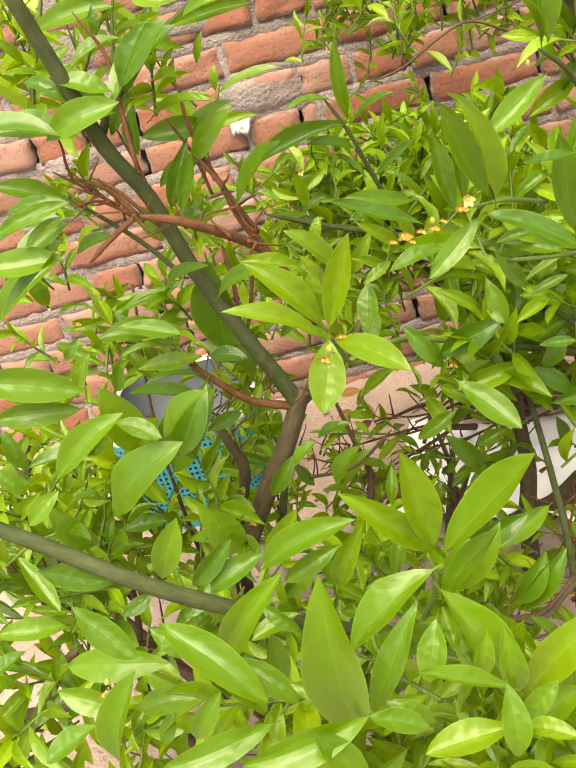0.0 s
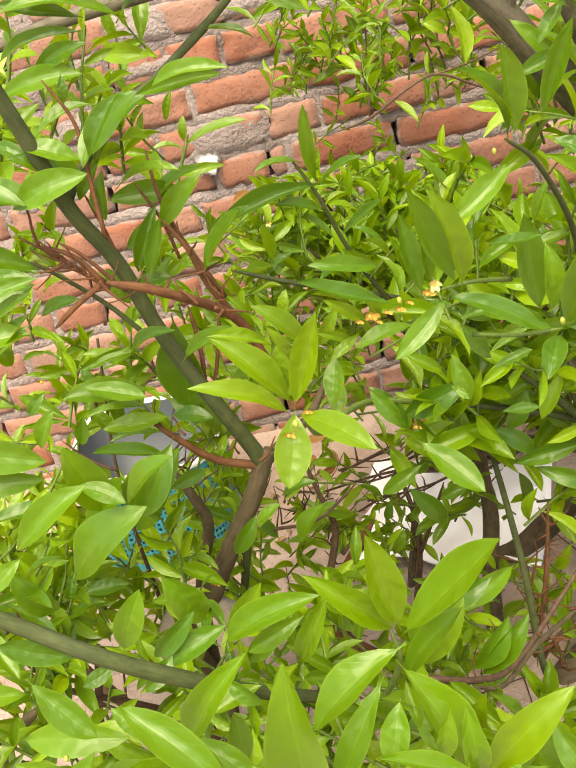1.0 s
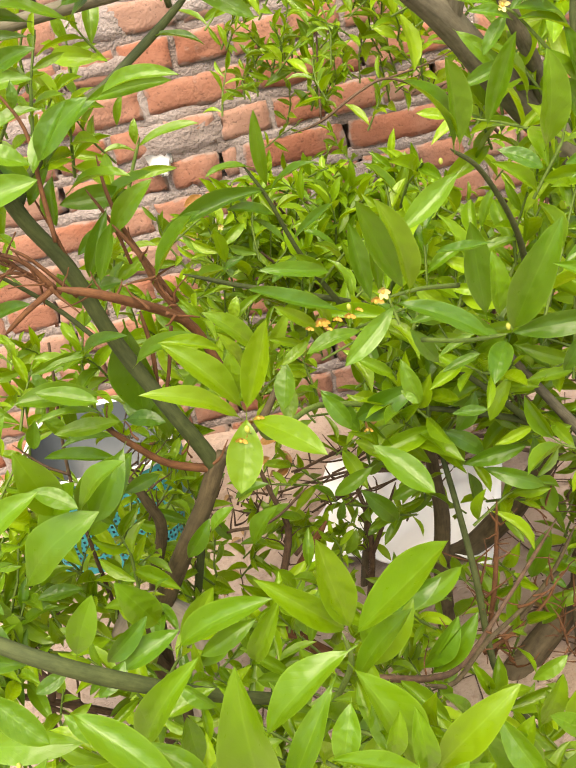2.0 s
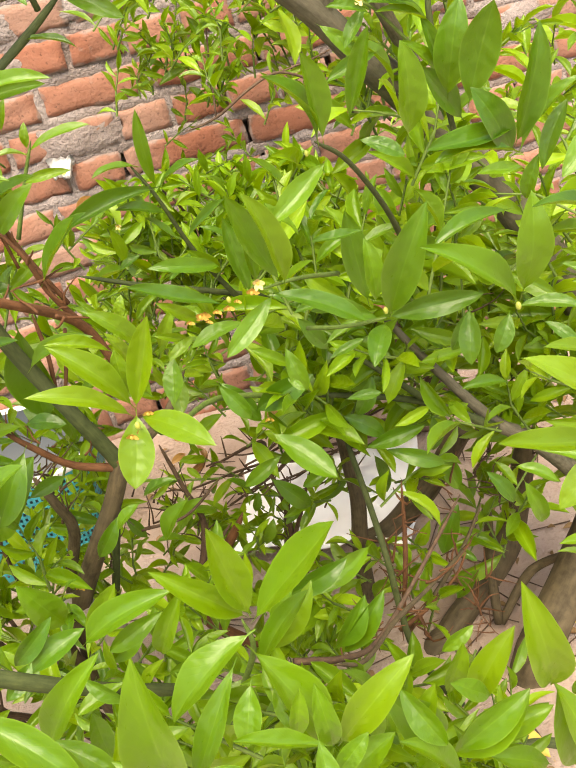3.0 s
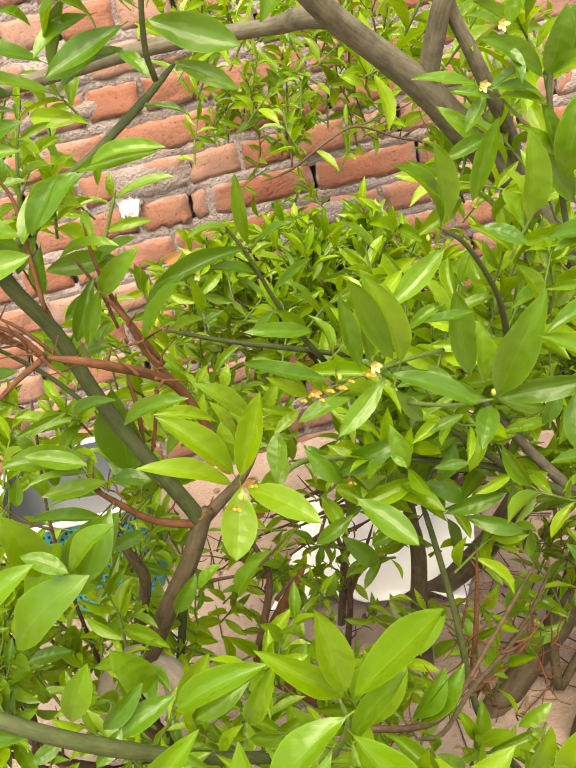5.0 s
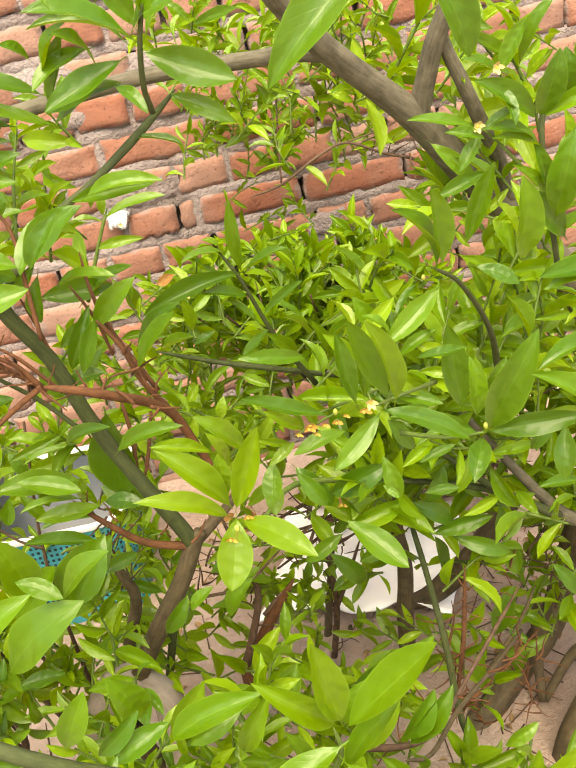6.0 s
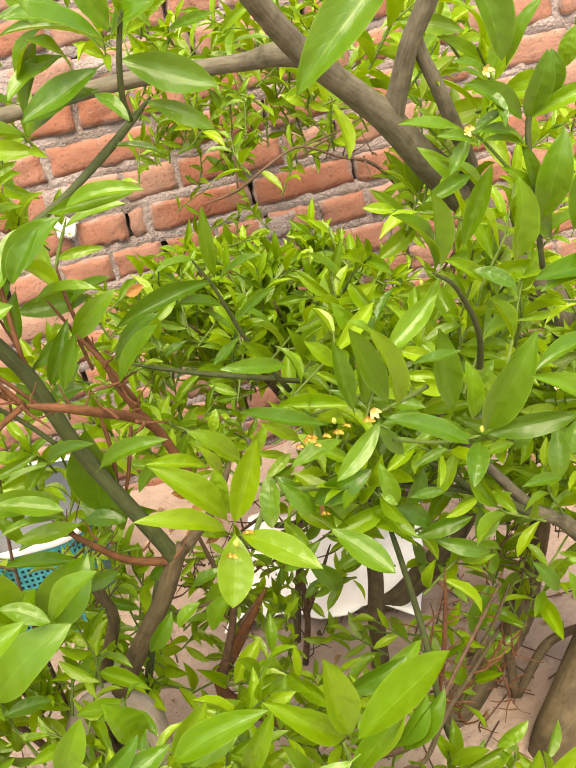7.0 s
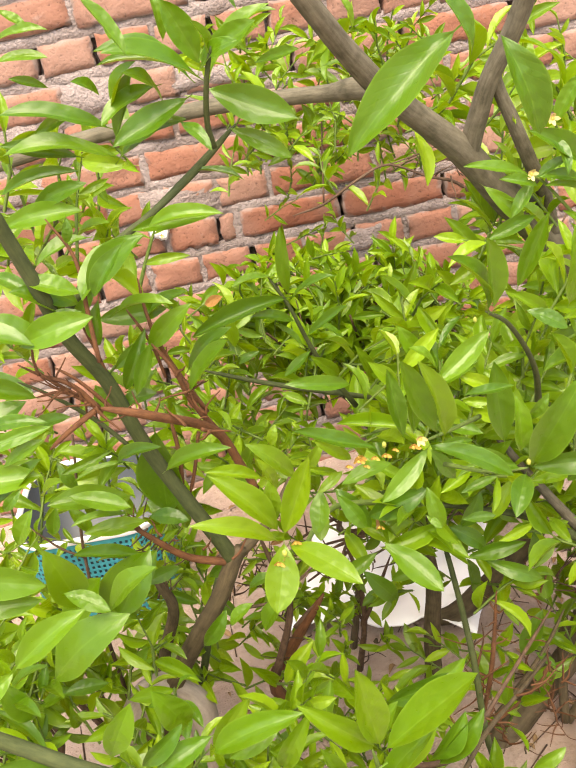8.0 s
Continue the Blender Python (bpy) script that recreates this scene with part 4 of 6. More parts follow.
# front rosettes
leaf(R, (-0.058, 0.620, 0.716), (0.015, 0.590, 0.808), 0.27, None, YOUNG)
leaf(R, (-0.065, 0.620, 0.724), (-0.073, 0.600, 0.823), 0.27, None, YOUNG)
leaf(R, (-0.069, 0.620, 0.721), (-0.121, 0.600, 0.802), 0.22, None, YOUNG)
leaf(R, (-0.205, 0.680, 0.689), (-0.122, 0.660, 0.734), 0.27, None, YOUNG)
leaf(R, (-0.149, 0.680, 0.653), (-0.116, 0.670, 0.720), 0.25, None, YOUNG)
leaf(R, (-0.068, 0.640, 0.646), (-0.017, 0.630, 0.718), 0.24, None, YOUNG)
leaf(R, (-0.070, 0.600, 0.718), (-0.145, 0.585, 0.671), 0.35, None, YOUNG)
leaf(R, (-0.086, 0.580, 0.710), (-0.139, 0.550, 0.637), 0.23, None, YOUNG)
leaf(R, (-0.067, 0.600, 0.697), (-0.032, 0.580, 0.595), 0.35, None, YOUNG)
leaf(R, (-0.153, 0.560, 0.620), (-0.145, 0.540, 0.786), 0.26, None, YOUNG)
leaf(R, (-0.036, 0.530, 0.658), (-0.095, 0.520, 0.704), 0.20, None, YOUNG)
leaf(R, (-0.244, 0.600, 0.667), (-0.181, 0.590, 0.752), 0.24, None, YOUNG)
leaf(R, (-0.039, 0.520, 0.675), (-0.042, 0.500, 0.624), 0.37, None, YOUNG)
leaf(R, (-0.266, 0.560, 0.757), (-0.201, 0.520, 0.702), 0.28, None, YOUNG)
leaf(R, (-0.231, 0.580, 0.693), (-0.189, 0.560, 0.654), 0.33, None, YOUNG)
leaf(R, (-0.346, 0.580, 0.606), (-0.308, 0.580, 0.698), 0.31, None, YOUNG)
leaf(R, (-0.204, 0.520, 0.681), (-0.284, 0.500, 0.680), 0.26, None, YOUNG)
leaf(R, (-0.138, 0.520, 0.670), (-0.228, 0.500, 0.669), 0.28, None, YOUNG)
leaf(R, (-0.138, 0.520, 0.670), (-0.097, 0.520, 0.648), 0.37, None, YOUNG)
leaf(R, (-0.346, 0.620, 0.740), (-0.307, 0.600, 0.693), 0.37, None, YOUNG)

# leaves of the left tree
leaf(G, (-0.365, 0.830, 1.055), (-0.279, 0.820, 1.047), 0.36, -24)
leaf(G, (-0.295, 0.835, 1.040), (-0.227, 0.825, 1.058), 0.38, 18)
leaf(G, (-0.353, 0.720, 0.984), (-0.282, 0.720, 0.978), 0.33)
leaf(G, (-0.397, 0.730, 0.895), (-0.313, 0.740, 0.859), 0.31)
leaf(G, (-0.357, 0.720, 0.795), (-0.286, 0.720, 0.842), 0.31)
leaf(G, (-0.371, 0.850, 0.658), (-0.277, 0.830, 0.739), 0.38)
leaf(G, (-0.099, 0.980, 1.205), (-0.184, 0.970, 1.235), 0.20)
leaf(G, (-0.091, 0.980, 1.192), (-0.018, 0.950, 1.158), 0.39)
leaf(G, (-0.095, 0.980, 1.216), (-0.118, 0.970, 1.276), 0.39)
leaf(G, (-0.086, 0.980, 1.208), (-0.025, 0.970, 1.257), 0.29)
leaf(G, (-0.177, 0.850, 1.301), (-0.149, 0.840, 1.256), 0.31)
leaf(G, (-0.187, 0.960, 1.180), (-0.277, 0.950, 1.211), 0.22)
leaf(G, (-0.182, 0.960, 1.169), (-0.154, 0.950, 1.227), 0.28)
leaf(G, (-0.185, 0.960, 1.150), (-0.119, 0.940, 1.181), 0.28)
leaf(G, (-0.186, 0.960, 1.153), (-0.285, 0.950, 1.178), 0.20)
leaf(G, (-0.188, 0.950, 1.085), (-0.111, 0.940, 1.089), 0.22)
leaf(G, (-0.198, 0.930, 1.085), (-0.243, 0.900, 1.045), 0.42)
leaf(G, (-0.262, 0.920, 1.027), (-0.302, 0.900, 1.068), 0.39)
leaf(G, (-0.170, 0.930, 0.915), (-0.124, 0.900, 0.979), 0.30)
leaf(G, (-0.218, 0.970, 0.856), (-0.231, 0.980, 0.746), 0.48)
leaf(G, (-0.221, 0.930, 0.924), (-0.194, 0.920, 0.981), 0.25)
leaf(G, (-0.213, 0.930, 0.831), (-0.142, 0.900, 0.862), 0.24)

# large leaves hanging before the limb
leaf(R, (0.024, 0.550, 1.276), (-0.038, 0.540, 1.229), 0.29)
leaf(R, (0.038, 0.520, 1.276), (0.056, 0.520, 1.226), 0.37)
leaf(R, (0.005, 0.520, 1.306), (0.024, 0.520, 1.270), 0.33)
leaf(R, (0.146, 0.810, 1.110), (0.093, 0.800, 1.131), 0.19)

# leaves of the middle twig
leaf(K, (-0.045, 1.100, 0.923), (-0.163, 1.080, 0.908), 0.18)
leaf(K, (-0.039, 1.100, 0.923), (0.011, 1.080, 0.946), 0.24)
leaf(K, (-0.044, 1.100, 0.927), (-0.043, 1.080, 1.014), 0.18)
leaf(K, (-0.058, 1.100, 0.951), (-0.107, 1.080, 0.957), 0.27)

# more leaves of the right tree
leaf(R, (0.220, 0.820, 0.997), (0.189, 0.800, 1.050), 0.36)
leaf(R, (0.151, 0.800, 1.102), (0.120, 0.800, 1.114), 0.28)
leaf(R, (0.235, 0.750, 0.982), (0.205, 0.740, 1.042), 0.39)
leaf(R, (0.235, 0.740, 0.984), (0.166, 0.730, 0.996), 0.24)
leaf(R, (0.238, 0.740, 0.971), (0.199, 0.730, 0.980), 0.26)
leaf(R, (0.239, 0.740, 0.944), (0.248, 0.730, 0.981), 0.33)
leaf(R, (0.266, 0.660, 0.942), (0.206, 0.640, 0.982), 0.21)
leaf(R, (0.270, 0.660, 1.019), (0.227, 0.640, 0.995), 0.37)
leaf(R, (0.246, 0.720, 0.972), (0.269, 0.720, 1.021), 0.28)
leaf(R, (0.221, 0.740, 0.940), (0.152, 0.720, 0.936), 0.22)
leaf(R, (0.109, 0.800, 0.868), (0.103, 0.790, 0.954), 0.29)
leaf(R, (0.109, 0.760, 0.947), (0.064, 0.750, 0.954), 0.22)
leaf(R, (0.101, 0.735, 0.881), (0.053, 0.730, 0.916), 0.26)
leaf(R, (0.254, 0.850, 0.785), (0.233, 0.840, 0.751), 0.46)
leaf(R, (0.259, 0.900, 0.677), (0.208, 0.890, 0.691), 0.26)
leaf(R, (0.093, 1.000, 0.629), (0.137, 1.000, 0.585), 0.35)
leaf(R, (0.112, 1.000, 0.576), (0.181, 0.980, 0.596), 0.28)
leaf(R, (0.134, 1.100, 0.491), (0.144, 1.100, 0.424), 0.35)
leaf(R, (0.197, 1.000, 0.594), (0.192, 1.000, 0.543), 0.41)
leaf(R, (0.134, 1.000, 0.565), (0.200, 0.980, 0.535), 0.28)
leaf(R, (0.213, 1.050, 0.503), (0.228, 1.050, 0.435), 0.35)
leaf(R, (0.006, 0.950, 0.663), (0.058, 0.900, 0.619), 0.37)
leaf(R, (0.204, 1.100, 0.290), (0.237, 1.100, 0.369), 0.34)
leaf(R, (0.223, 1.100, 0.292), (0.247, 1.080, 0.276), 0.37)
leaf(R, (0.253, 1.100, 0.240), (0.212, 1.100, 0.199), 0.41)
leaf(R, (0.074, 0.900, 0.512), (-0.005, 0.860, 0.505), 0.28)
leaf(R, (0.012, 0.800, 0.466), (0.067, 0.800, 0.533), 0.29)
leaf(R, (0.116, 0.800, 0.424), (0.156, 0.800, 0.448), 0.37)
leaf(R, (-0.004, 0.750, 0.903), (-0.050, 0.740, 0.899), 0.28)
leaf(R, (0.025, 0.760, 0.864), (0.034, 0.750, 0.824), 0.37)
leaf(R, (-0.036, 1.000, 0.717), (-0.003, 0.980, 0.666), 0.37)
leaf(R, (0.228, 0.900, 0.773), (0.206, 0.900, 0.732), 0.37)
leaf(R, (0.269, 0.800, 0.795), (0.293, 0.780, 0.770), 0.32)
leaf(R, (0.268, 0.750, 0.875), (0.295, 0.740, 0.853), 0.28)
leaf(R, (0.075, 0.900, 0.903), (0.051, 0.900, 0.931), 0.37)
leaf(R, (0.072, 0.850, 0.803), (0.050, 0.840, 0.847), 0.31)
leaf(R, (0.237, 0.750, 0.689), (0.280, 0.730, 0.671), 0.28)
leaf(R, (0.259, 0.900, 0.562), (0.300, 0.880, 0.541), 0.32)
leaf(R, (0.240, 0.950, 0.528), (0.266, 0.940, 0.480), 0.35)
leaf(R, (0.285, 0.950, 0.496), (0.305, 0.950, 0.425), 0.30)
leaf(R, (0.150, 0.850, 0.853), (0.167, 0.840, 0.883), 0.34)
leaf(R, (0.091, 0.680, 0.498), (0.112, 0.670, 0.563), 0.31, None, YOUNG)
leaf(R, (0.017, 0.620, 0.597), (-0.003, 0.600, 0.652), 0.20, None, YOUNG)
leaf(R, (0.036, 0.600, 0.613), (0.061, 0.570, 0.563), 0.37, None, YOUNG)
leaf(R, (0.081, 0.620, 0.493), (0.149, 0.610, 0.552), 0.31, None, YOUNG)
leaf(R, (0.117, 0.650, 0.449), (0.176, 0.640, 0.490), 0.31, None, YOUNG)
leaf(R, (0.192, 0.620, 0.517), (0.215, 0.600, 0.567), 0.29, None, YOUNG)
leaf(R, (-0.034, 0.560, 0.573), (0.017, 0.550, 0.624), 0.36, None, YOUNG)
leaf(R, (0.069, 0.580, 0.511), (0.027, 0.570, 0.587), 0.27, None, YOUNG)
leaf(R, (-0.030, 0.560, 0.620), (-0.031, 0.560, 0.688), 0.29, None, YOUNG)
leaf(R, (-0.067, 0.760, 0.885), (-0.077, 0.740, 0.854), 0.46, None, YOUNG)
leaf(R, (-0.207, 0.700, 0.675), (-0.166, 0.690, 0.733), 0.30, None, YOUNG)
leaf(R, (-0.222, 0.800, 0.550), (-0.172, 0.800, 0.594), 0.31, None, YOUNG)
leaf(R, (-0.248, 0.550, 0.736), (-0.208, 0.540, 0.672), 0.32, None, YOUNG)
leaf(R, (-0.189, 0.680, 0.632), (-0.234, 0.670, 0.622), 0.37, None, YOUNG)
leaf(R, (-0.076, 0.560, 0.708), (-0.091, 0.540, 0.669), 0.46, None, YOUNG)
leaf(R, (-0.057, 0.660, 0.639), (-0.009, 0.660, 0.699), 0.29, None, YOUNG)
leaf(R, (-0.061, 0.600, 0.659), (-0.055, 0.580, 0.626), 0.37, None, YOUNG)
leaf(R, (0.009, 0.600, 0.560), (0.006, 0.600, 0.617), 0.32, None, YOUNG)
leaf(R, (0.050, 0.620, 0.524), (0.068, 0.620, 0.581), 0.35, None, YOUNG)
leaf(R, (-0.030, 0.850, 0.522), (0.041, 0.840, 0.556), 0.33)
leaf(R, (-0.053, 0.800, 0.521), (-0.026, 0.800, 0.573), 0.34)
leaf(R, (0.004, 0.800, 0.477), (0.047, 0.800, 0.535), 0.36)
leaf(R, (-0.005, 0.980, 0.683), (0.064, 0.960, 0.718), 0.37)
leaf(R, (-0.038, 0.950, 0.742), (-0.014, 0.940, 0.698), 0.37)
leaf(R, (0.135, 1.000, 0.671), (0.108, 1.000, 0.624), 0.41)
leaf(R, (0.013, 1.100, 0.533), (-0.043, 1.100, 0.502), 0.32)
leaf(R, (-0.005, 1.150, 0.466), (0.039, 1.150, 0.400), 0.35)
leaf(R, (0.081, 1.150, 0.454), (0.034, 1.150, 0.439), 0.37)
leaf(R, (-0.114, 1.000, 0.578), (-0.154, 1.000, 0.530), 0.39)
leaf(R, (-0.118, 1.000, 0.611), (-0.161, 1.000, 0.602), 0.37)
leaf(R, (-0.154, 0.900, 0.660), (-0.184, 0.900, 0.636), 0.41)
leaf(R, (0.087, 0.900, 0.712), (0.124, 0.900, 0.708), 0.32)
leaf(R, (0.065, 0.800, 0.820), (0.100, 0.800, 0.830), 0.26)
leaf(R, (0.068, 0.820, 0.825), (0.103, 0.820, 0.840), 0.26)
leaf(R, (0.043, 0.800, 0.874), (0.080, 0.800, 0.876), 0.28)
leaf(R, (0.059, 1.000, 0.908), (0.081, 1.000, 0.860), 0.37)
leaf(R, (-0.143, 0.720, 0.664), (-0.198, 0.710, 0.644), 0.32)
leaf(R, (-0.040, 0.520, 0.631), (-0.105, 0.510, 0.633), 0.37, None, YOUNG)
leaf(R, (-0.034, 0.520, 0.629), (0.002, 0.500, 0.632), 0.37, None, YOUNG)
leaf(R, (-0.034, 0.530, 0.623), (-0.003, 0.530, 0.656), 0.36, None, YOUNG)
leaf(R, (-0.093, 0.540, 0.628), (-0.123, 0.540, 0.658), 0.37, None, YOUNG)
leaf(R, (-0.145, 0.500, 0.632), (-0.174, 0.500, 0.687), 0.34, None, YOUNG)
leaf(R, (-0.054, 0.560, 0.641), (-0.043, 0.560, 0.688), 0.31, None, YOUNG)
leaf(R, (-0.203, 0.600, 0.635), (-0.201, 0.600, 0.689), 0.34, None, YOUNG)
leaf(R, (-0.150, 0.550, 0.664), (-0.189, 0.550, 0.686), 0.32, None, YOUNG)

# more leaves of the left tree
leaf(G, (-0.371, 0.750, 0.765), (-0.406, 0.740, 0.742), 0.41)
leaf(G, (-0.378, 0.800, 0.664), (-0.399, 0.780, 0.731), 0.39)
leaf(G, (-0.319, 0.850, 0.638), (-0.362, 0.840, 0.646), 0.37)
leaf(G, (-0.304, 0.720, 0.669), (-0.271, 0.710, 0.734), 0.35)
leaf(G, (-0.232, 0.740, 0.667), (-0.251, 0.720, 0.737), 0.40)
leaf(G, (-0.274, 0.700, 0.670), (-0.229, 0.700, 0.710), 0.30)
leaf(G, (-0.207, 0.700, 0.688), (-0.263, 0.690, 0.668), 0.37)
leaf(G, (-0.324, 0.660, 0.722), (-0.373, 0.650, 0.758), 0.33)
leaf(G, (-0.419, 0.750, 0.613), (-0.483, 0.740, 0.629), 0.33)
leaf(G, (-0.288, 0.600, 0.720), (-0.268, 0.590, 0.693), 0.37)
leaf(G, (-0.392, 0.660, 0.646), (-0.300, 0.640, 0.645), 0.31)
leaf(G, (-0.410, 0.660, 0.621), (-0.353, 0.650, 0.595), 0.39)
leaf(G, (-0.371, 0.620, 0.612), (-0.421, 0.610, 0.591), 0.41)
leaf(G, (-0.350, 0.660, 0.581), (-0.286, 0.650, 0.591), 0.37)
leaf(G, (-0.354, 0.750, 0.480), (-0.376, 0.740, 0.441), 0.38)
leaf(G, (-0.289, 0.600, 0.596), (-0.256, 0.600, 0.640), 0.35)
leaf(G, (-0.254, 0.680, 0.685), (-0.279, 0.660, 0.670), 0.46)
leaf(G, (-0.308, 0.700, 0.671), (-0.340, 0.690, 0.662), 0.41)
leaf(G, (-0.467, 0.750, 0.594), (-0.510, 0.740, 0.577), 0.37)
leaf(G, (-0.215, 0.660, 0.670), (-0.187, 0.650, 0.641), 0.33)
leaf(G, (-0.298, 1.000, 0.773), (-0.353, 0.980, 0.793), 0.28)
leaf(G, (-0.377, 1.100, 0.708), (-0.391, 1.100, 0.669), 0.44)
leaf(G, (-0.270, 1.000, 0.717), (-0.325, 0.980, 0.731), 0.23)
leaf(G, (-0.251, 1.000, 0.754), (-0.214, 0.980, 0.732), 0.51)
leaf(G, (-0.377, 1.000, 0.775), (-0.407, 1.000, 0.731), 0.39)
leaf(G, (-0.296, 0.860, 0.724), (-0.237, 0.840, 0.781), 0.34)
leaf(G, (-0.414, 1.000, 0.654), (-0.488, 0.980, 0.661), 0.28)
leaf(G, (-0.277, 0.980, 0.655), (-0.232, 0.980, 0.669), 0.37)
leaf(G, (-0.466, 0.900, 0.675), (-0.491, 0.900, 0.716), 0.37)
leaf(G, (-0.332, 1.050, 0.757), (-0.347, 1.050, 0.794), 0.37)
leaf(G, (-0.396, 1.050, 0.774), (-0.424, 1.050, 0.748), 0.35)
leaf(G, (-0.274, 1.000, 0.828), (-0.329, 0.980, 0.823), 0.20)
leaf(G, (-0.191, 0.850, 1.106), (-0.226, 0.850, 1.065), 0.33)
leaf(G, (-0.237, 0.900, 1.123), (-0.242, 0.900, 1.100), 0.41)
leaf(G, (-0.321, 0.750, 1.013), (-0.270, 0.740, 1.013), 0.23)
leaf(G, (-0.307, 0.720, 0.992), (-0.272, 0.720, 1.009), 0.28)
leaf(G, (-0.233, 0.930, 1.043), (-0.263, 0.930, 1.010), 0.28)
leaf(G, (-0.204, 0.950, 0.973), (-0.238, 0.950, 0.948), 0.28)
leaf(G, (-0.225, 1.000, 0.883), (-0.205, 1.000, 0.915), 0.37)
leaf(G, (-0.177, 1.000, 0.981), (-0.245, 0.980, 0.991), 0.33)
leaf(G, (-0.212, 1.000, 0.968), (-0.154, 0.980, 1.005), 0.27)
leaf(G, (-0.199, 0.950, 0.985), (-0.232, 0.940, 0.927), 0.26)
leaf(G, (-0.184, 1.000, 0.965), (-0.200, 1.000, 0.946), 0.41)
leaf(G, (-0.248, 0.930, 0.852), (-0.304, 0.920, 0.848), 0.13)
leaf(G, (-0.315, 0.920, 0.830), (-0.253, 0.900, 0.815), 0.31)
leaf(G, (-0.260, 0.920, 0.794), (-0.317, 0.900, 0.807), 0.18)
leaf(G, (-0.249, 0.980, 0.747), (-0.206, 0.960, 0.745), 0.41)
leaf(G, (-0.249, 0.920, 0.747), (-0.298, 0.900, 0.679), 0.39)
leaf(G, (-0.262, 0.950, 0.716), (-0.332, 0.930, 0.750), 0.23)
leaf(G, (-0.332, 0.850, 0.764), (-0.289, 0.830, 0.747), 0.39)
leaf(G, (-0.281, 1.000, 0.544), (-0.322, 1.000, 0.517), 0.41)
leaf(G, (-0.320, 1.000, 0.726), (-0.338, 1.000, 0.766), 0.37)
leaf(G, (-0.236, 1.100, 0.513), (-0.278, 1.100, 0.545), 0.28)
leaf(G, (-0.211, 1.080, 0.568), (-0.171, 1.060, 0.599), 0.31)
leaf(K, (-0.204, 1.450, 0.915), (-0.112, 1.430, 0.938), 0.22, None, YOUNG)
leaf(K, (-0.206, 1.450, 0.920), (-0.199, 1.450, 0.956), 0.37, None, YOUNG)
leaf(K, (-0.208, 1.450, 0.910), (-0.257, 1.440, 0.921), 0.26, None, YOUNG)
leaf(K, (-0.229, 1.450, 0.875), (-0.157, 1.440, 0.878), 0.22, None, YOUNG)
leaf(K, (-0.247, 1.450, 0.847), (-0.271, 1.440, 0.894), 0.28, None, YOUNG)
limb(K, "twig", [(-0.197, 1.450, 0.929, 0.0021), (-0.224, 1.450, 0.878, 0.0028), (-0.262, 1.450, 0.797, 0.0036)], STALK)

# leaves of the middle twig and the bush
leaf(K, (-0.043, 1.100, 0.892), (-0.093, 1.080, 0.917), 0.26)
leaf(K, (-0.037, 1.100, 0.856), (-0.066, 1.100, 0.893), 0.23)
leaf(K, (-0.022, 1.200, 0.823), (0.032, 1.180, 0.863), 0.23)
leaf(K, (-0.004, 0.970, 0.866), (-0.073, 0.950, 0.892), 0.22)
leaf(K, (-0.021, 1.200, 0.801), (-0.062, 1.200, 0.772), 0.28)
leaf(K, (0.035, 1.300, 0.761), (-0.005, 1.300, 0.795), 0.23)
leaf(K, (-0.088, 1.200, 0.815), (-0.118, 1.200, 0.803), 0.32)

# bush and crown foliage, each as a box of leafy shoots
foliage(K, (0.098, 1.585, 0.652), (0.226, 0.000, -0.043), (-0.010, 0.000, -0.092), (0.024, 0.165, -0.074), 90, 0.066, 14)
foliage(K, (0.110, 1.600, 0.756), (0.141, 0.000, -0.025), (-0.004, 0.000, -0.030), (0.015, 0.100, -0.037), 26, 0.060)
foliage(K, (-0.123, 1.650, 0.654), (0.077, 0.000, -0.015), (-0.012, 0.000, -0.076), (0.000, 0.150, -0.065), 26, 0.060)
foliage(K, (0.060, 1.835, 0.962), (0.110, 0.000, -0.018), (-0.011, 0.000, -0.078), (0.011, 0.115, -0.024), 26, 0.050)
foliage(K, (0.084, 1.850, 0.803), (0.050, 0.000, -0.009), (-0.009, 0.000, -0.071), (0.011, 0.100, -0.030), 7, 0.045)
foliage(K, (0.148, 1.875, 1.098), (0.211, 0.000, -0.032), (-0.007, 0.000, -0.062), (0.018, 0.125, -0.016), 26, 0.062)
foliage(K, (0.259, 1.875, 0.922), (0.083, 0.000, -0.013), (-0.008, 0.000, -0.086), (0.026, 0.125, -0.028), 10, 0.060)
foliage(R, (0.179, 1.125, 0.749), (0.118, 0.000, -0.024), (-0.006, 0.000, -0.129), (0.050, 0.175, -0.096), 60, 0.070)
foliage(R, (0.057, 1.225, 0.542), (0.074, 0.000, -0.016), (-0.004, 0.000, -0.041), (0.020, 0.125, -0.085), 11, 0.060)
foliage(R, (0.037, 1.225, 0.397), (0.052, 0.000, -0.013), (-0.004, 0.000, -0.046), (0.011, 0.075, -0.061), 3, 0.050)
foliage(K, (-0.013, 1.225, 0.233), (0.116, 0.000, -0.029), (-0.006, 0.000, -0.060), (0.013, 0.125, -0.119), 9, 0.058)
foliage(R, (0.415, 1.175, 0.603), (0.146, 0.000, -0.043), (-0.012, 0.000, -0.159), (0.090, 0.225, -0.126), 55, 0.070)
foliage(R, (0.377, 1.125, 0.391), (0.149, 0.000, -0.051), (-0.005, 0.000, -0.075), (0.068, 0.175, -0.136), 18, 0.065)
foliage(R, (0.369, 1.050, 0.872), (0.135, 0.000, -0.034), (-0.006, 0.000, -0.079), (0.060, 0.150, -0.055), 16, 0.070)
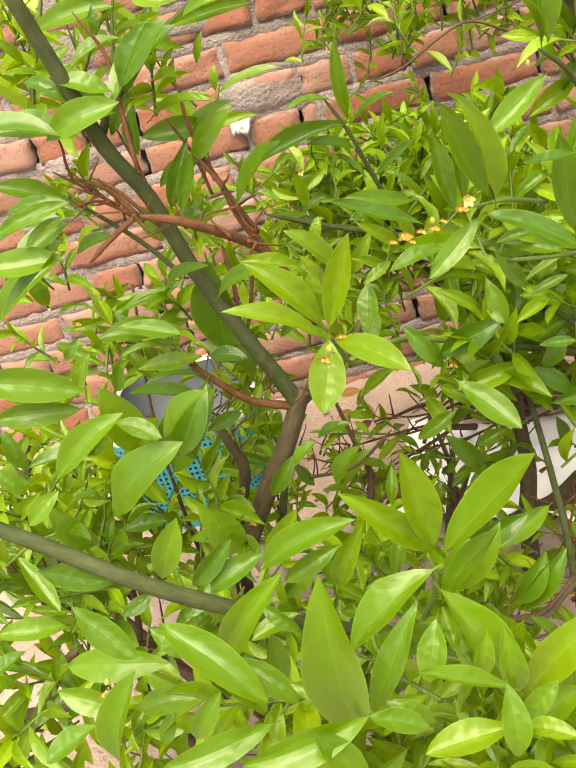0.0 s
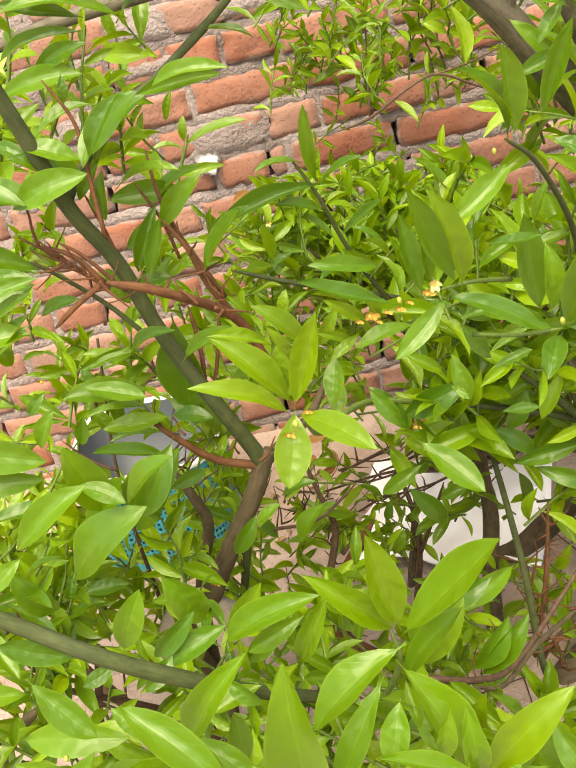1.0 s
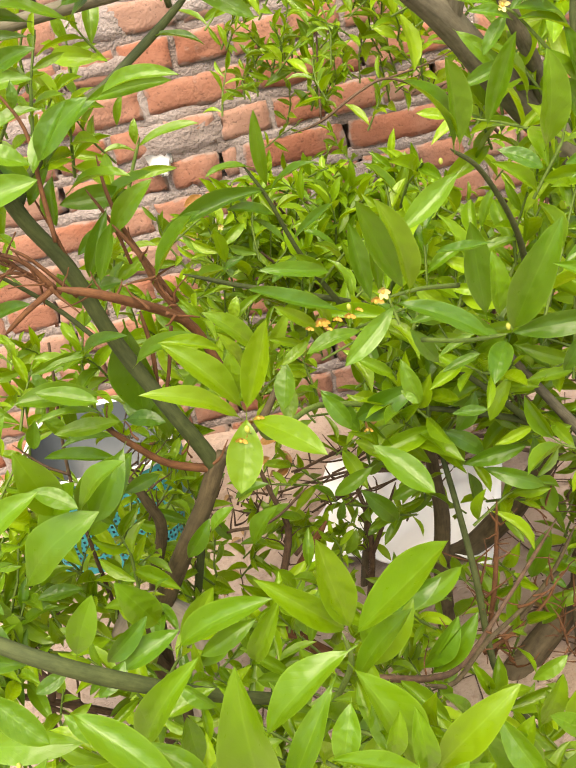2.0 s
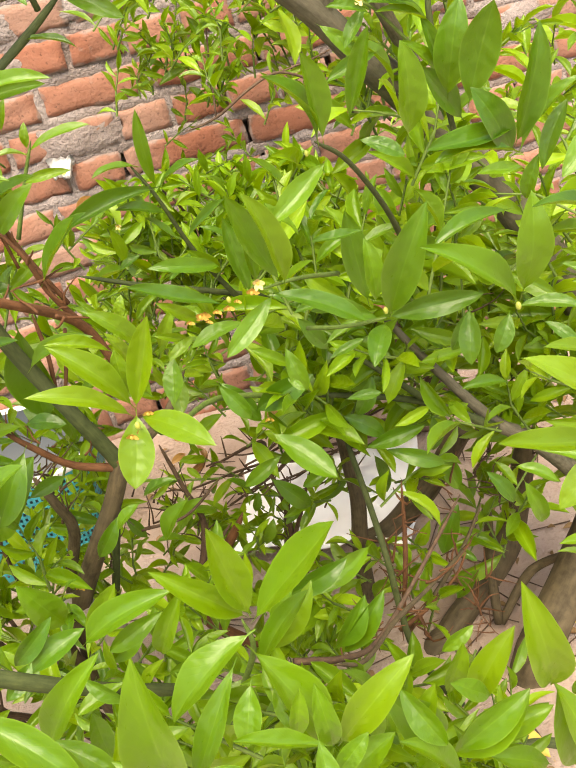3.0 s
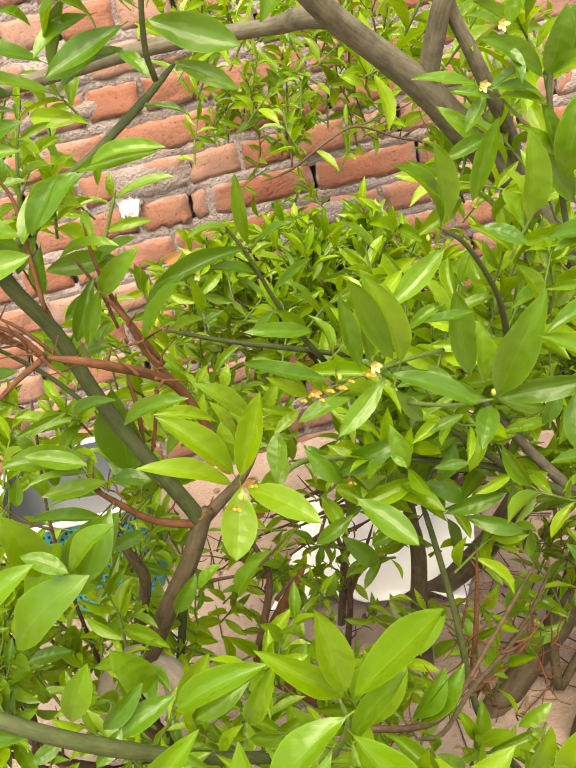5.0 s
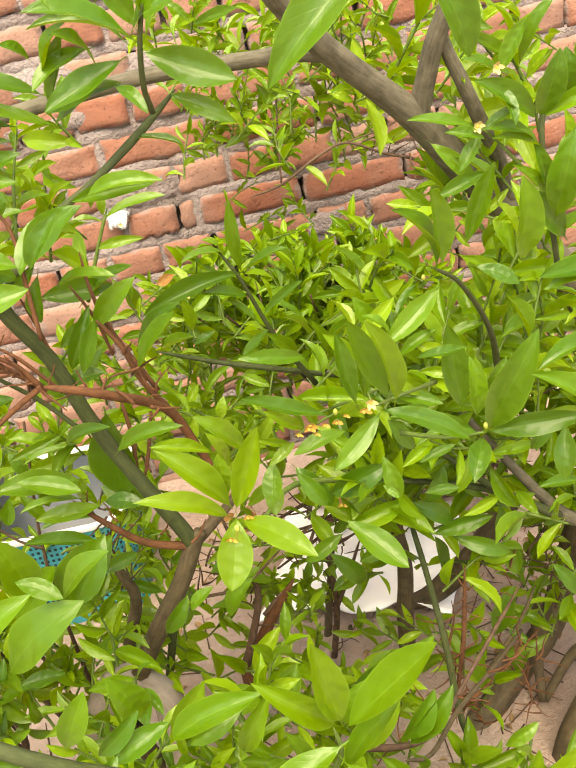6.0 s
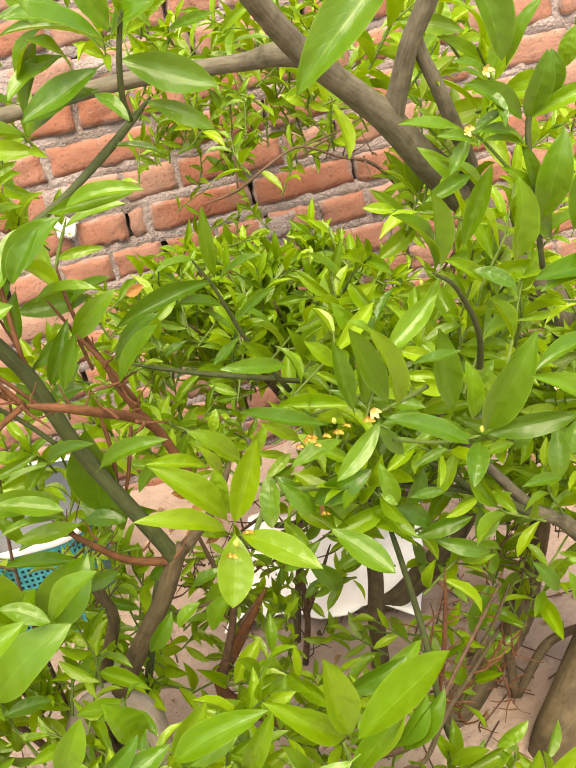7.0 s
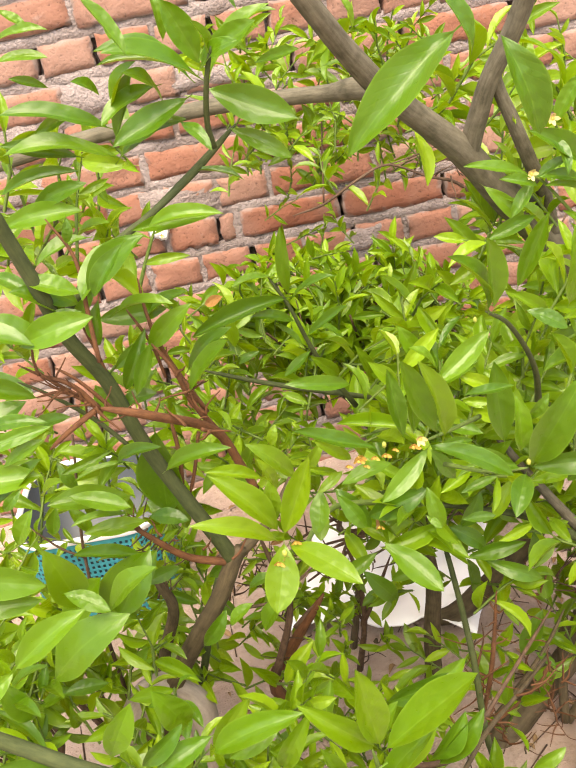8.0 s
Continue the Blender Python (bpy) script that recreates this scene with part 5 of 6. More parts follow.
foliage(R, (0.162, 1.125, 0.677), (0.086, 0.000, -0.025), (-0.017, 0.000, -0.099), (0.033, 0.175, -0.091), 30, 0.066)
foliage(R, (0.510, 1.250, 0.934), (0.105, 0.000, -0.024), (-0.003, 0.000, -0.043), (0.112, 0.250, -0.063), 8, 0.065)
foliage(R, (-0.036, 1.025, 0.345), (0.104, 0.000, -0.041), (-0.018, 0.000, -0.087), (0.002, 0.175, -0.159), 20, 0.060)
foliage(R, (0.044, 0.735, 0.368), (0.133, 0.000, -0.061), (-0.013, 0.000, -0.088), (0.015, 0.115, -0.144), 24, 0.068)
foliage(R, (-0.180, 0.735, 0.475), (0.105, 0.000, -0.048), (-0.020, 0.000, -0.077), (-0.021, 0.115, -0.127), 20, 0.068)
foliage(R, (-0.100, 0.700, 0.451), (0.135, 0.000, -0.038), (-0.015, 0.000, -0.095), (-0.001, 0.100, -0.116), 30, 0.068)
foliage(R, (-0.186, 0.835, 0.525), (0.051, 0.000, -0.014), (-0.016, 0.000, -0.075), (-0.013, 0.115, -0.099), 12, 0.062)
foliage(G, (-0.427, 0.915, 0.520), (0.175, 0.000, -0.048), (-0.033, 0.000, -0.099), (-0.052, 0.135, -0.108), 20, 0.066, 3)
foliage(G, (-0.506, 0.825, 0.435), (0.108, 0.000, -0.031), (-0.042, 0.000, -0.116), (-0.066, 0.125, -0.124), 14, 0.066)
foliage(G, (-0.257, 1.100, 0.785), (0.086, 0.000, -0.018), (-0.005, 0.000, -0.026), (-0.013, 0.100, -0.054), 5, 0.055, 1)
foliage(G, (-0.407, 1.150, 0.468), (0.170, 0.000, -0.043), (-0.020, 0.000, -0.086), (-0.038, 0.150, -0.122), 18, 0.060, 2)
foliage(K, (-0.256, 1.225, 0.311), (0.102, 0.000, -0.026), (-0.012, 0.000, -0.068), (-0.013, 0.125, -0.111), 4, 0.055)
foliage(G, (-0.406, 1.250, 0.712), (0.064, 0.000, -0.017), (-0.019, 0.000, -0.058), (-0.039, 0.150, -0.063), 10, 0.055)
foliage(G, (-0.291, 1.150, 1.099), (0.080, 0.000, -0.014), (-0.017, 0.000, -0.067), (-0.025, 0.150, -0.034), 12, 0.060)
foliage(G, (-0.213, 1.300, 0.802), (0.056, 0.000, -0.011), (-0.021, 0.000, -0.111), (-0.014, 0.200, -0.087), 12, 0.055)
foliage(G, (-0.666, 1.300, 0.438), (0.096, 0.000, -0.025), (-0.018, 0.000, -0.049), (-0.090, 0.200, -0.124), 16, 0.060)
foliage(R, (-0.094, 1.250, 0.350), (0.044, 0.000, -0.011), (-0.006, 0.000, -0.043), (0.003, 0.100, -0.084), 4, 0.052)
foliage(G, (-0.188, 1.200, 0.439), (0.055, 0.000, -0.013), (-0.011, 0.000, -0.062), (-0.006, 0.100, -0.079), 4, 0.050)
foliage(K, (-0.119, 1.400, 0.565), (0.092, 0.000, -0.020), (-0.010, 0.000, -0.062), (0.001, 0.200, -0.116), 14, 0.058)
foliage(K, (0.122, 1.400, 0.518), (0.103, 0.000, -0.022), (-0.005, 0.000, -0.055), (0.037, 0.200, -0.122), 16, 0.060)
foliage(K, (-0.064, 1.600, 0.537), (0.116, 0.000, -0.024), (-0.007, 0.000, -0.049), (0.008, 0.200, -0.104), 12, 0.055)

foliage(K, (0.554, 1.700, 0.530), (0.165, 0.000, -0.045), (-0.022, 0.000, -0.236), (0.053, 0.150, -0.064), 46, 0.048, 5)
foliage(K, (0.476, 1.600, 0.281), (0.167, 0.000, -0.051), (-0.010, 0.000, -0.098), (0.050, 0.150, -0.091), 10, 0.050, 2)
foliage(G, (-0.333, 1.150, 1.113), (0.041, 0.000, -0.008), (-0.016, 0.000, -0.049), (-0.022, 0.100, -0.011), 5, 0.055)

# bare red twigs
spurs(G, (-0.293, 0.860, 0.999), (-0.249, 0.860, 0.953), 14, 0.050)
spurs(G, (-0.252, 0.880, 0.944), (-0.153, 0.880, 0.894), 8, 0.045)
spurs(G, (-0.195, 0.930, 0.976), (-0.154, 0.930, 0.875), 8, 0.045)
spurs(G, (-0.272, 0.960, 0.754), (-0.168, 0.960, 0.678), 8, 0.040)
spurs(R, (0.114, 1.020, 0.413), (0.122, 1.020, 0.204), 20, 0.080)
spurs(R, (0.003, 0.900, 0.349), (0.187, 0.900, 0.469), 14, 0.070)
spurs(R, (0.196, 1.100, 0.092), (0.281, 1.100, 0.261), 10, 0.070)
spurs(R, (0.195, 1.100, 0.297), (0.271, 1.100, 0.080), 12, 0.070)
spurs(R, (0.250, 1.200, 0.393), (0.353, 1.200, 0.255), 12, 0.060, BARK_DARK)
spurs(R, (-0.056, 1.300, 0.342), (0.038, 1.300, 0.357), 10, 0.050, BARK_DARK)
spurs(G, (-0.252, 1.070, 0.726), (-0.268, 1.070, 0.542), 12, 0.050, BARK_DARK)
spurs(G, (-0.203, 1.100, 0.540), (-0.252, 1.100, 0.426), 8, 0.050, BARK_DARK)

# blossom
flower(R, (0.011, 0.690, 0.959))
flower(R, (0.005, 0.690, 0.953), 0.005, True)
flower(R, (-0.033, 0.730, 0.927), 0.005, True)
bud(R, (-0.109, 0.725, 0.852), 0.003)
flower(R, (-0.116, 0.720, 0.846), 0.005, True)
flower(R, (-0.045, 0.715, 0.931), 0.0035, True)
flower(R, (-0.036, 0.715, 0.934), 0.0045, True)
flower(R, (-0.031, 0.715, 0.928), 0.003, True)
flower(R, (-0.023, 0.715, 0.934), 0.0035, True)
flower(R, (-0.014, 0.715, 0.934), 0.0045, True)
flower(R, (-0.006, 0.715, 0.938), 0.003, True)
flower(R, (0.146, 0.800, 1.113))
flower(R, (0.165, 0.800, 1.154))
bud(R, (0.072, 0.730, 1.030), 0.002)
bud(R, (0.205, 0.690, 0.880), 0.003)
bud(R, (0.110, 0.735, 0.885))
flower(G, (-0.378, 1.000, 0.810), 0.005, True)
flower(G, (-0.354, 0.620, 0.643), 0.005, True)
bud(G, (-0.346, 0.620, 0.657))
bud(R, (-0.160, 0.520, 0.660), 0.003)
flower(R, (-0.246, 0.900, 0.575), 0.005, True)
flower(K, (-0.115, 1.400, 0.792))
flower(K, (-0.230, 2.100, 0.702))
flower(R, (0.005, 0.970, 0.672), 0.005, True)

# thin stems before the pale sheet
limb(K, "stem", [(-0.004, 1.400, 0.334, 0.0033), (0.010, 1.400, 0.245, 0.0043), (0.007, 1.400, 0.147, 0.0054), (-0.016, 1.400, 0.035, 0.0065)], BARK_DARK, 7)
limb(K, "stem", [(0.064, 1.350, 0.322, 0.0025), (0.034, 1.380, 0.222, 0.0035), (0.007, 1.400, 0.147, 0.0045)], BARK_DARK, 7)
limb(K, "stem", [(-0.029, 1.300, 0.360, 0.0032), (0.003, 1.330, 0.393, 0.0024), (0.066, 1.350, 0.412, 0.0024)], BARK_DARK, 7)
limb(K, "stem", [(-0.142, 1.200, 0.541, 0.0028), (-0.128, 1.200, 0.458, 0.0036), (-0.118, 1.200, 0.383, 0.0052), (-0.161, 1.200, 0.258, 0.0070)], BARK_DARK, 7)
limb(K, "stem", [(-0.080, 1.250, 0.340, 0.0023), (-0.117, 1.240, 0.310, 0.0039)], BARK_DARK, 7)
limb(K, "stem", [(-0.198, 1.150, 0.447, 0.0028), (-0.135, 1.150, 0.448, 0.0021), (-0.073, 1.150, 0.493, 0.0021)], BARK_DARK, 7)

# upper leaves of the left tree
leaf(G, (-0.261, 0.950, 1.270), (-0.215, 0.940, 1.272), 0.24)
leaf(G, (-0.266, 0.950, 1.253), (-0.221, 0.940, 1.252), 0.28)
leaf(G, (-0.222, 0.970, 1.157), (-0.285, 0.960, 1.183), 0.28)
leaf(G, (-0.300, 0.970, 1.134), (-0.223, 0.960, 1.148), 0.18)
leaf(G, (-0.273, 0.970, 1.119), (-0.218, 0.950, 1.137), 0.30)
leaf(G, (-0.307, 0.960, 1.108), (-0.228, 0.950, 1.113), 0.28)
leaf(G, (-0.157, 0.970, 1.239), (-0.170, 0.970, 1.273), 0.32)
leaf(G, (-0.078, 0.980, 1.153), (-0.027, 0.960, 1.121), 0.28)
leaf(G, (-0.123, 1.000, 1.239), (-0.126, 1.000, 1.283), 0.32)
leaf(G, (-0.231, 0.950, 1.274), (-0.253, 0.950, 1.294), 0.37)
leaf(G, (-0.230, 0.950, 1.086), (-0.282, 0.940, 1.074), 0.33)
leaf(G, (-0.232, 0.970, 1.222), (-0.261, 0.960, 1.237), 0.26)
leaf(G, (-0.213, 0.970, 1.198), (-0.254, 0.960, 1.185), 0.26)
leaf(G, (-0.121, 0.980, 1.121), (-0.075, 0.970, 1.105), 0.18)
leaf(G, (-0.052, 1.000, 1.253), (-0.074, 1.000, 1.277), 0.37)
leaf(G, (-0.043, 1.000, 1.204), (-0.003, 0.980, 1.212), 0.28)
leaf(G, (-0.230, 1.200, 1.046), (-0.238, 1.200, 1.073), 0.37, None, YOUNG)
leaf(G, (-0.196, 1.200, 1.005), (-0.182, 1.200, 1.038), 0.28, None, YOUNG)

# leaves before the basket and along the wall
foliage(G, (-0.276, 1.250, 0.514), (0.055, 0.000, -0.015), (-0.012, 0.000, -0.049), (-0.015, 0.100, -0.058), 8, 0.055)
foliage(G, (-0.266, 1.250, 0.626), (0.060, 0.000, -0.015), (-0.012, 0.000, -0.045), (-0.021, 0.150, -0.073), 7, 0.055)
leaf(G, (-0.328, 0.720, 1.006), (-0.264, 0.720, 1.019), 0.20)
leaf(G, (-0.342, 0.720, 0.946), (-0.277, 0.720, 0.993), 0.24)
leaf(G, (-0.401, 0.750, 0.847), (-0.324, 0.750, 0.838), 0.28)
leaf(G, (-0.476, 0.950, 0.676), (-0.482, 0.950, 0.731), 0.37)
leaf(G, (-0.363, 1.000, 0.631), (-0.328, 1.000, 0.663), 0.30)
leaf(G, (-0.227, 1.050, 0.728), (-0.219, 1.050, 0.671), 0.44)
leaf(G, (-0.336, 1.100, 0.682), (-0.340, 1.100, 0.726), 0.41)
leaf(G, (-0.224, 0.950, 0.570), (-0.189, 0.950, 0.616), 0.34)
spurs(G, (-0.280, 1.150, 0.638), (-0.295, 1.150, 0.492), 14, 0.060, BARK_DARK)
spurs(K, (-0.128, 1.220, 0.443), (-0.129, 1.220, 0.251), 14, 0.060, BARK_DARK)
spurs(K, (0.014, 1.400, 0.266), (-0.010, 1.400, 0.045), 14, 0.070, BARK_DARK)
spurs(R, (0.315, 1.200, 0.413), (0.332, 1.200, 0.212), 14, 0.060, BARK_DARK)
spurs(R, (0.066, 1.200, 0.579), (0.166, 1.200, 0.578), 12, 0.060, BARK_DARK)

# upright red twigs
limb(G, "twig", [(-0.256, 0.930, 1.016, 0.0014), (-0.247, 0.930, 0.973, 0.0019), (-0.241, 0.940, 0.907, 0.0024)], BARK_RED, 6)
limb(G, "twig", [(-0.212, 0.950, 1.008, 0.0014), (-0.197, 0.950, 0.968, 0.0019), (-0.191, 0.950, 0.928, 0.0019)], BARK_RED, 6)
limb(G, "twig", [(-0.199, 0.970, 0.870, 0.0025), (-0.199, 0.970, 0.821, 0.0026), (-0.206, 0.970, 0.773, 0.0027)], BARK_RED, 6)
limb(G, "twig", [(-0.173, 0.970, 0.846, 0.0021), (-0.187, 0.970, 0.800, 0.0021), (-0.198, 0.970, 0.771, 0.0021)], BARK_RED, 6)
limb(G, "twig", [(-0.305, 0.880, 0.968, 0.0014), (-0.278, 0.880, 0.967, 0.0018), (-0.249, 0.880, 0.940, 0.0023)], BARK_RED, 6)
limb(G, "twig", [(-0.285, 0.900, 0.985, 0.0014), (-0.265, 0.890, 0.971, 0.0018), (-0.238, 0.890, 0.930, 0.0023)], BARK_RED, 6)
limb(G, "twig", [(-0.312, 0.880, 1.004, 0.0011), (-0.290, 0.880, 0.984, 0.0014), (-0.267, 0.880, 0.961, 0.0018)], BARK_RED, 6)

# low foliage beside the left tree
foliage(G, (-0.513, 1.050, 0.593), (0.097, 0.000, -0.026), (-0.029, 0.000, -0.080), (-0.063, 0.150, -0.093), 18, 0.060)
foliage(G, (-0.347, 1.050, 0.514), (0.103, 0.000, -0.028), (-0.015, 0.000, -0.053), (-0.025, 0.100, -0.070), 12, 0.058)
foliage(G, (-0.404, 1.000, 0.556), (0.107, 0.000, -0.027), (-0.023, 0.000, -0.095), (-0.030, 0.100, -0.084), 8, 0.060)
foliage(K, (0.071, 1.500, 0.728), (0.150, 0.000, -0.028), (-0.007, 0.000, -0.067), (0.014, 0.100, -0.042), 26, 0.066)

# stump, low limbs and twigs of the left tree
limb(G, "stump", [(-0.361, 1.030, 0.375, 0.0207), (-0.330, 1.030, 0.436, 0.0180), (-0.292, 1.030, 0.450, 0.0165), (-0.267, 1.030, 0.418, 0.0181), (-0.262, 1.030, 0.346, 0.0222), (-0.304, 1.040, -0.030, 0.0300)], BARK_PALE, rough=0.12)
limb(G, "stem", [(-0.465, 0.860, 0.492, 0.0052), (-0.507, 0.860, 0.457, 0.0072), (-0.555, 0.860, 0.394, 0.0088), (-0.628, 0.870, 0.306, 0.0109), (-0.435, 1.000, -0.030, 0.0180)], BARK_BROWN)
limb(G, "stem", [(-0.625, 0.880, 0.411, 0.0084), (-0.569, 0.870, 0.395, 0.0083), (-0.528, 0.865, 0.405, 0.0075), (-0.494, 0.860, 0.396, 0.0062)], BARK_BROWN)
limb(G, "stem", [(-0.570, 1.300, 0.600, 0.0052), (-0.604, 1.300, 0.539, 0.0061), (-0.626, 1.300, 0.480, 0.0063), (-0.666, 1.300, 0.344, 0.0074), (-0.428, 1.200, -0.030, 0.0120)], BARK_DARK)
limb(G, "stem", [(-0.171, 0.985, 0.659, 0.0080), (-0.144, 1.000, 0.670, 0.0069), (-0.109, 1.050, 0.669, 0.0053), (-0.075, 1.100, 0.693, 0.0036)], BARK_BROWN)
limb(G, "twig", [(-0.322, 0.900, 0.978, 0.0014), (-0.300, 0.910, 0.954, 0.0019), (-0.269, 0.930, 0.908, 0.0024), (-0.243, 0.935, 0.866, 0.0025)], BARK_GREEN)
limb(G, "twig", [(-0.258, 0.920, 1.120, 0.0011), (-0.242, 0.920, 1.078, 0.0018), (-0.243, 0.910, 1.024, 0.0023), (-0.243, 0.900, 0.981, 0.0023)], BARK_RED)
limb(G, "twig", [(-0.195, 0.960, 1.034, 0.0012), (-0.194, 0.950, 0.999, 0.0019), (-0.186, 0.950, 0.953, 0.0024), (-0.158, 0.950, 0.879, 0.0025)], BARK_RED)
leaf(G, (-0.235, 0.900, 1.054), (-0.178, 0.880, 1.100), 0.37)
leaf(G, (-0.243, 0.900, 1.052), (-0.288, 0.900, 1.073), 0.41)
leaf(G, (-0.275, 0.860, 1.031), (-0.341, 0.850, 1.054), 0.41)
leaf(G, (-0.246, 0.900, 1.035), (-0.290, 0.900, 1.024), 0.37)
leaf(G, (-0.232, 0.920, 1.034), (-0.243, 0.920, 0.989), 0.37)
leaf(G, (-0.221, 0.920, 1.017), (-0.163, 0.900, 1.026), 0.27)
leaf(G, (-0.200, 0.950, 0.962), (-0.150, 0.930, 1.009), 0.31)
leaf(G, (-0.170, 1.000, 0.907), (-0.117, 0.980, 0.955), 0.27)
leaf(G, (-0.298, 0.850, 0.982), (-0.354, 0.840, 1.014), 0.28)
leaf(G, (-0.293, 0.800, 0.984), (-0.354, 0.800, 0.978), 0.32)
leaf(G, (-0.301, 0.780, 0.961), (-0.370, 0.770, 0.923), 0.28)
leaf(G, (-0.260, 0.930, 0.851), (-0.209, 0.900, 0.879), 0.24)
leaf(G, (-0.244, 0.950, 0.905), (-0.204, 0.950, 0.913), 0.46)
leaf(G, (-0.250, 0.950, 0.894), (-0.262, 0.950, 0.934), 0.46)

# leaves by the upper blossom
limb(R, "twig", [(0.189, 0.820, 1.063, 0.0017), (0.161, 0.810, 1.099, 0.0012), (0.147, 0.805, 1.111, 0.0012)], STALK)
limb(R, "twig", [(0.194, 0.820, 1.111, 0.0017), (0.174, 0.810, 1.139, 0.0012), (0.167, 0.805, 1.154, 0.0010)], STALK)
leaf(R, (0.153, 0.810, 1.105), (0.178, 0.800, 1.122), 0.33)
leaf(R, (0.151, 0.810, 1.104), (0.128, 0.800, 1.080), 0.33)
leaf(R, (0.171, 0.810, 1.145), (0.139, 0.800, 1.166), 0.25)
leaf(R, (0.171, 0.810, 1.147), (0.189, 0.800, 1.185), 0.32)
leaf(R, (0.166, 0.810, 1.137), (0.174, 0.790, 1.110), 0.37)
leaf(R, (0.162, 0.840, 1.062), (0.116, 0.830, 1.053), 0.28)
leaf(R, (0.124, 0.860, 1.090), (0.157, 0.850, 1.051), 0.28)
leaf(R, (0.177, 0.860, 1.026), (0.142, 0.850, 1.080), 0.25)
foliage(R, (0.225, 1.115, 1.049), (0.089, 0.000, -0.015), (-0.005, 0.000, -0.124), (0.044, 0.135, -0.036), 16, 0.065)
foliage(K, (0.324, 1.800, 0.992), (0.226, 0.000, -0.036), (-0.011, 0.000, -0.151), (0.051, 0.200, -0.038), 26, 0.058)

# leaves and twigs over the soil by the pale sheet
foliage(K, (-0.077, 1.400, 0.257), (0.075, 0.000, -0.018), (-0.011, 0.000, -0.085), (0.004, 0.100, -0.081), 3, 0.052, 2)
foliage(K, (0.040, 1.425, 0.195), (0.114, 0.000, -0.028), (-0.007, 0.000, -0.077), (0.010, 0.075, -0.063), 5, 0.052, 2)
foliage(K, (-0.131, 1.375, 0.350), (0.101, 0.000, -0.026), (-0.024, 0.000, -0.120), (-0.003, 0.125, -0.080), 5, 0.052, 3)
foliage(R, (0.229, 1.050, 0.261), (0.119, 0.000, -0.046), (-0.006, 0.000, -0.124), (0.041, 0.100, -0.110), 3, 0.058)
foliage(G, (-0.425, 1.275, 0.504), (0.136, 0.000, -0.032), (-0.023, 0.000, -0.096), (-0.030, 0.125, -0.087), 5, 0.060)
foliage(G, (-0.453, 0.810, 0.483), (0.136, 0.000, -0.038), (-0.054, 0.000, -0.157), (-0.042, 0.090, -0.086), 15, 0.070)
spurs(K, (-0.219, 1.350, 0.298), (-0.046, 1.350, 0.423), 12, 0.080, BARK_DARK)
spurs(K, (-0.226, 1.300, 0.413), (-0.120, 1.300, 0.326), 8, 0.080, BARK_DARK)
leaf(K, (-0.142, 1.500, 0.360), (-0.106, 1.480, 0.372), 0.40, None, DEAD)
leaf(K, (-0.131, 1.500, 0.327), (-0.159, 1.480, 0.327), 0.40, None, DEAD)
leaf(K, (-0.107, 1.500, 0.336), (-0.097, 1.480, 0.314), 0.40, None, DEAD)
leaf(K, (-0.143, 1.500, 0.391), (-0.164, 1.480, 0.419), 0.40, None, DEAD)
leaf(K, (-0.102, 1.500, 0.297), (-0.131, 1.480, 0.298), 0.40, None, DEAD)
leaf(K, (-0.144, 1.200, 0.894), (-0.120, 1.180, 0.908), 0.40, None, DEAD)
leaf(K, (0.005, 1.000, 0.651), (0.016, 0.980, 0.674), 0.40, None, DEAD)

# young leaves behind the limb
leaf(K, (-0.039, 1.300, 1.194), (0.010, 1.280, 1.214), 0.28, None, YOUNG)
leaf(K, (-0.032, 1.300, 1.169), (-0.057, 1.300, 1.197), 0.32, None, YOUNG)
leaf(K, (0.062, 1.400, 1.131), (0.103, 1.380, 1.159), 0.28, None, YOUNG)
leaf(K, (0.072, 1.400, 1.115), (0.121, 1.380, 1.116), 0.26, None, YOUNG)
leaf(K, (0.119, 1.400, 1.154), (0.107, 1.400, 1.202), 0.28, None, YOUNG)
spurs(R, (0.115, 1.000, 0.368), (0.148, 1.000, 0.223), 14, 0.060)
spurs(R, (0.147, 1.000, 0.482), (0.125, 1.000, 0.390), 8, 0.035)
spurs(R, (0.216, 1.050, 0.463), (0.236, 1.050, 0.149), 16, 0.070)
spurs(R, (0.181, 1.100, 0.109), (0.403, 1.100, -0.209), 12, 0.080, BARK_DARK)

# low leaves in front of the stems
foliage(R, (0.063, 0.950, 0.168), (0.168, 0.000, -0.075), (-0.017, 0.000, -0.114), (0.013, 0.100, -0.118), 22, 0.066)
foliage(R, (0.038, 0.810, 0.307), (0.125, 0.000, -0.057), (-0.013, 0.000, -0.086), (0.010, 0.090, -0.109), 16, 0.070)
limb(R, "twig", [(0.093, 0.800, 0.247, 0.0045), (0.188, 0.820, 0.208, 0.0054), (0.255, 0.840, 0.159, 0.0064), (0.339, 0.880, 0.057, 0.0077)], BARK_GREEN)
leaf(K, (-0.156, 1.200, 0.391), (-0.106, 1.190, 0.442), 0.37)
leaf(K, (-0.148, 1.200, 0.370), (-0.187, 1.180, 0.400), 0.28)
leaf(K, (-0.093, 1.200, 0.405), (-0.129, 1.180, 0.435), 0.27)
leaf(K, (-0.040, 1.300, 0.310), (-0.027, 1.300, 0.345), 0.38)
leaf(K, (-0.039, 1.300, 0.241), (-0.016, 1.300, 0.285), 0.38)
leaf(K, (-0.194, 1.150, 0.432), (-0.212, 1.150, 0.474), 0.36)
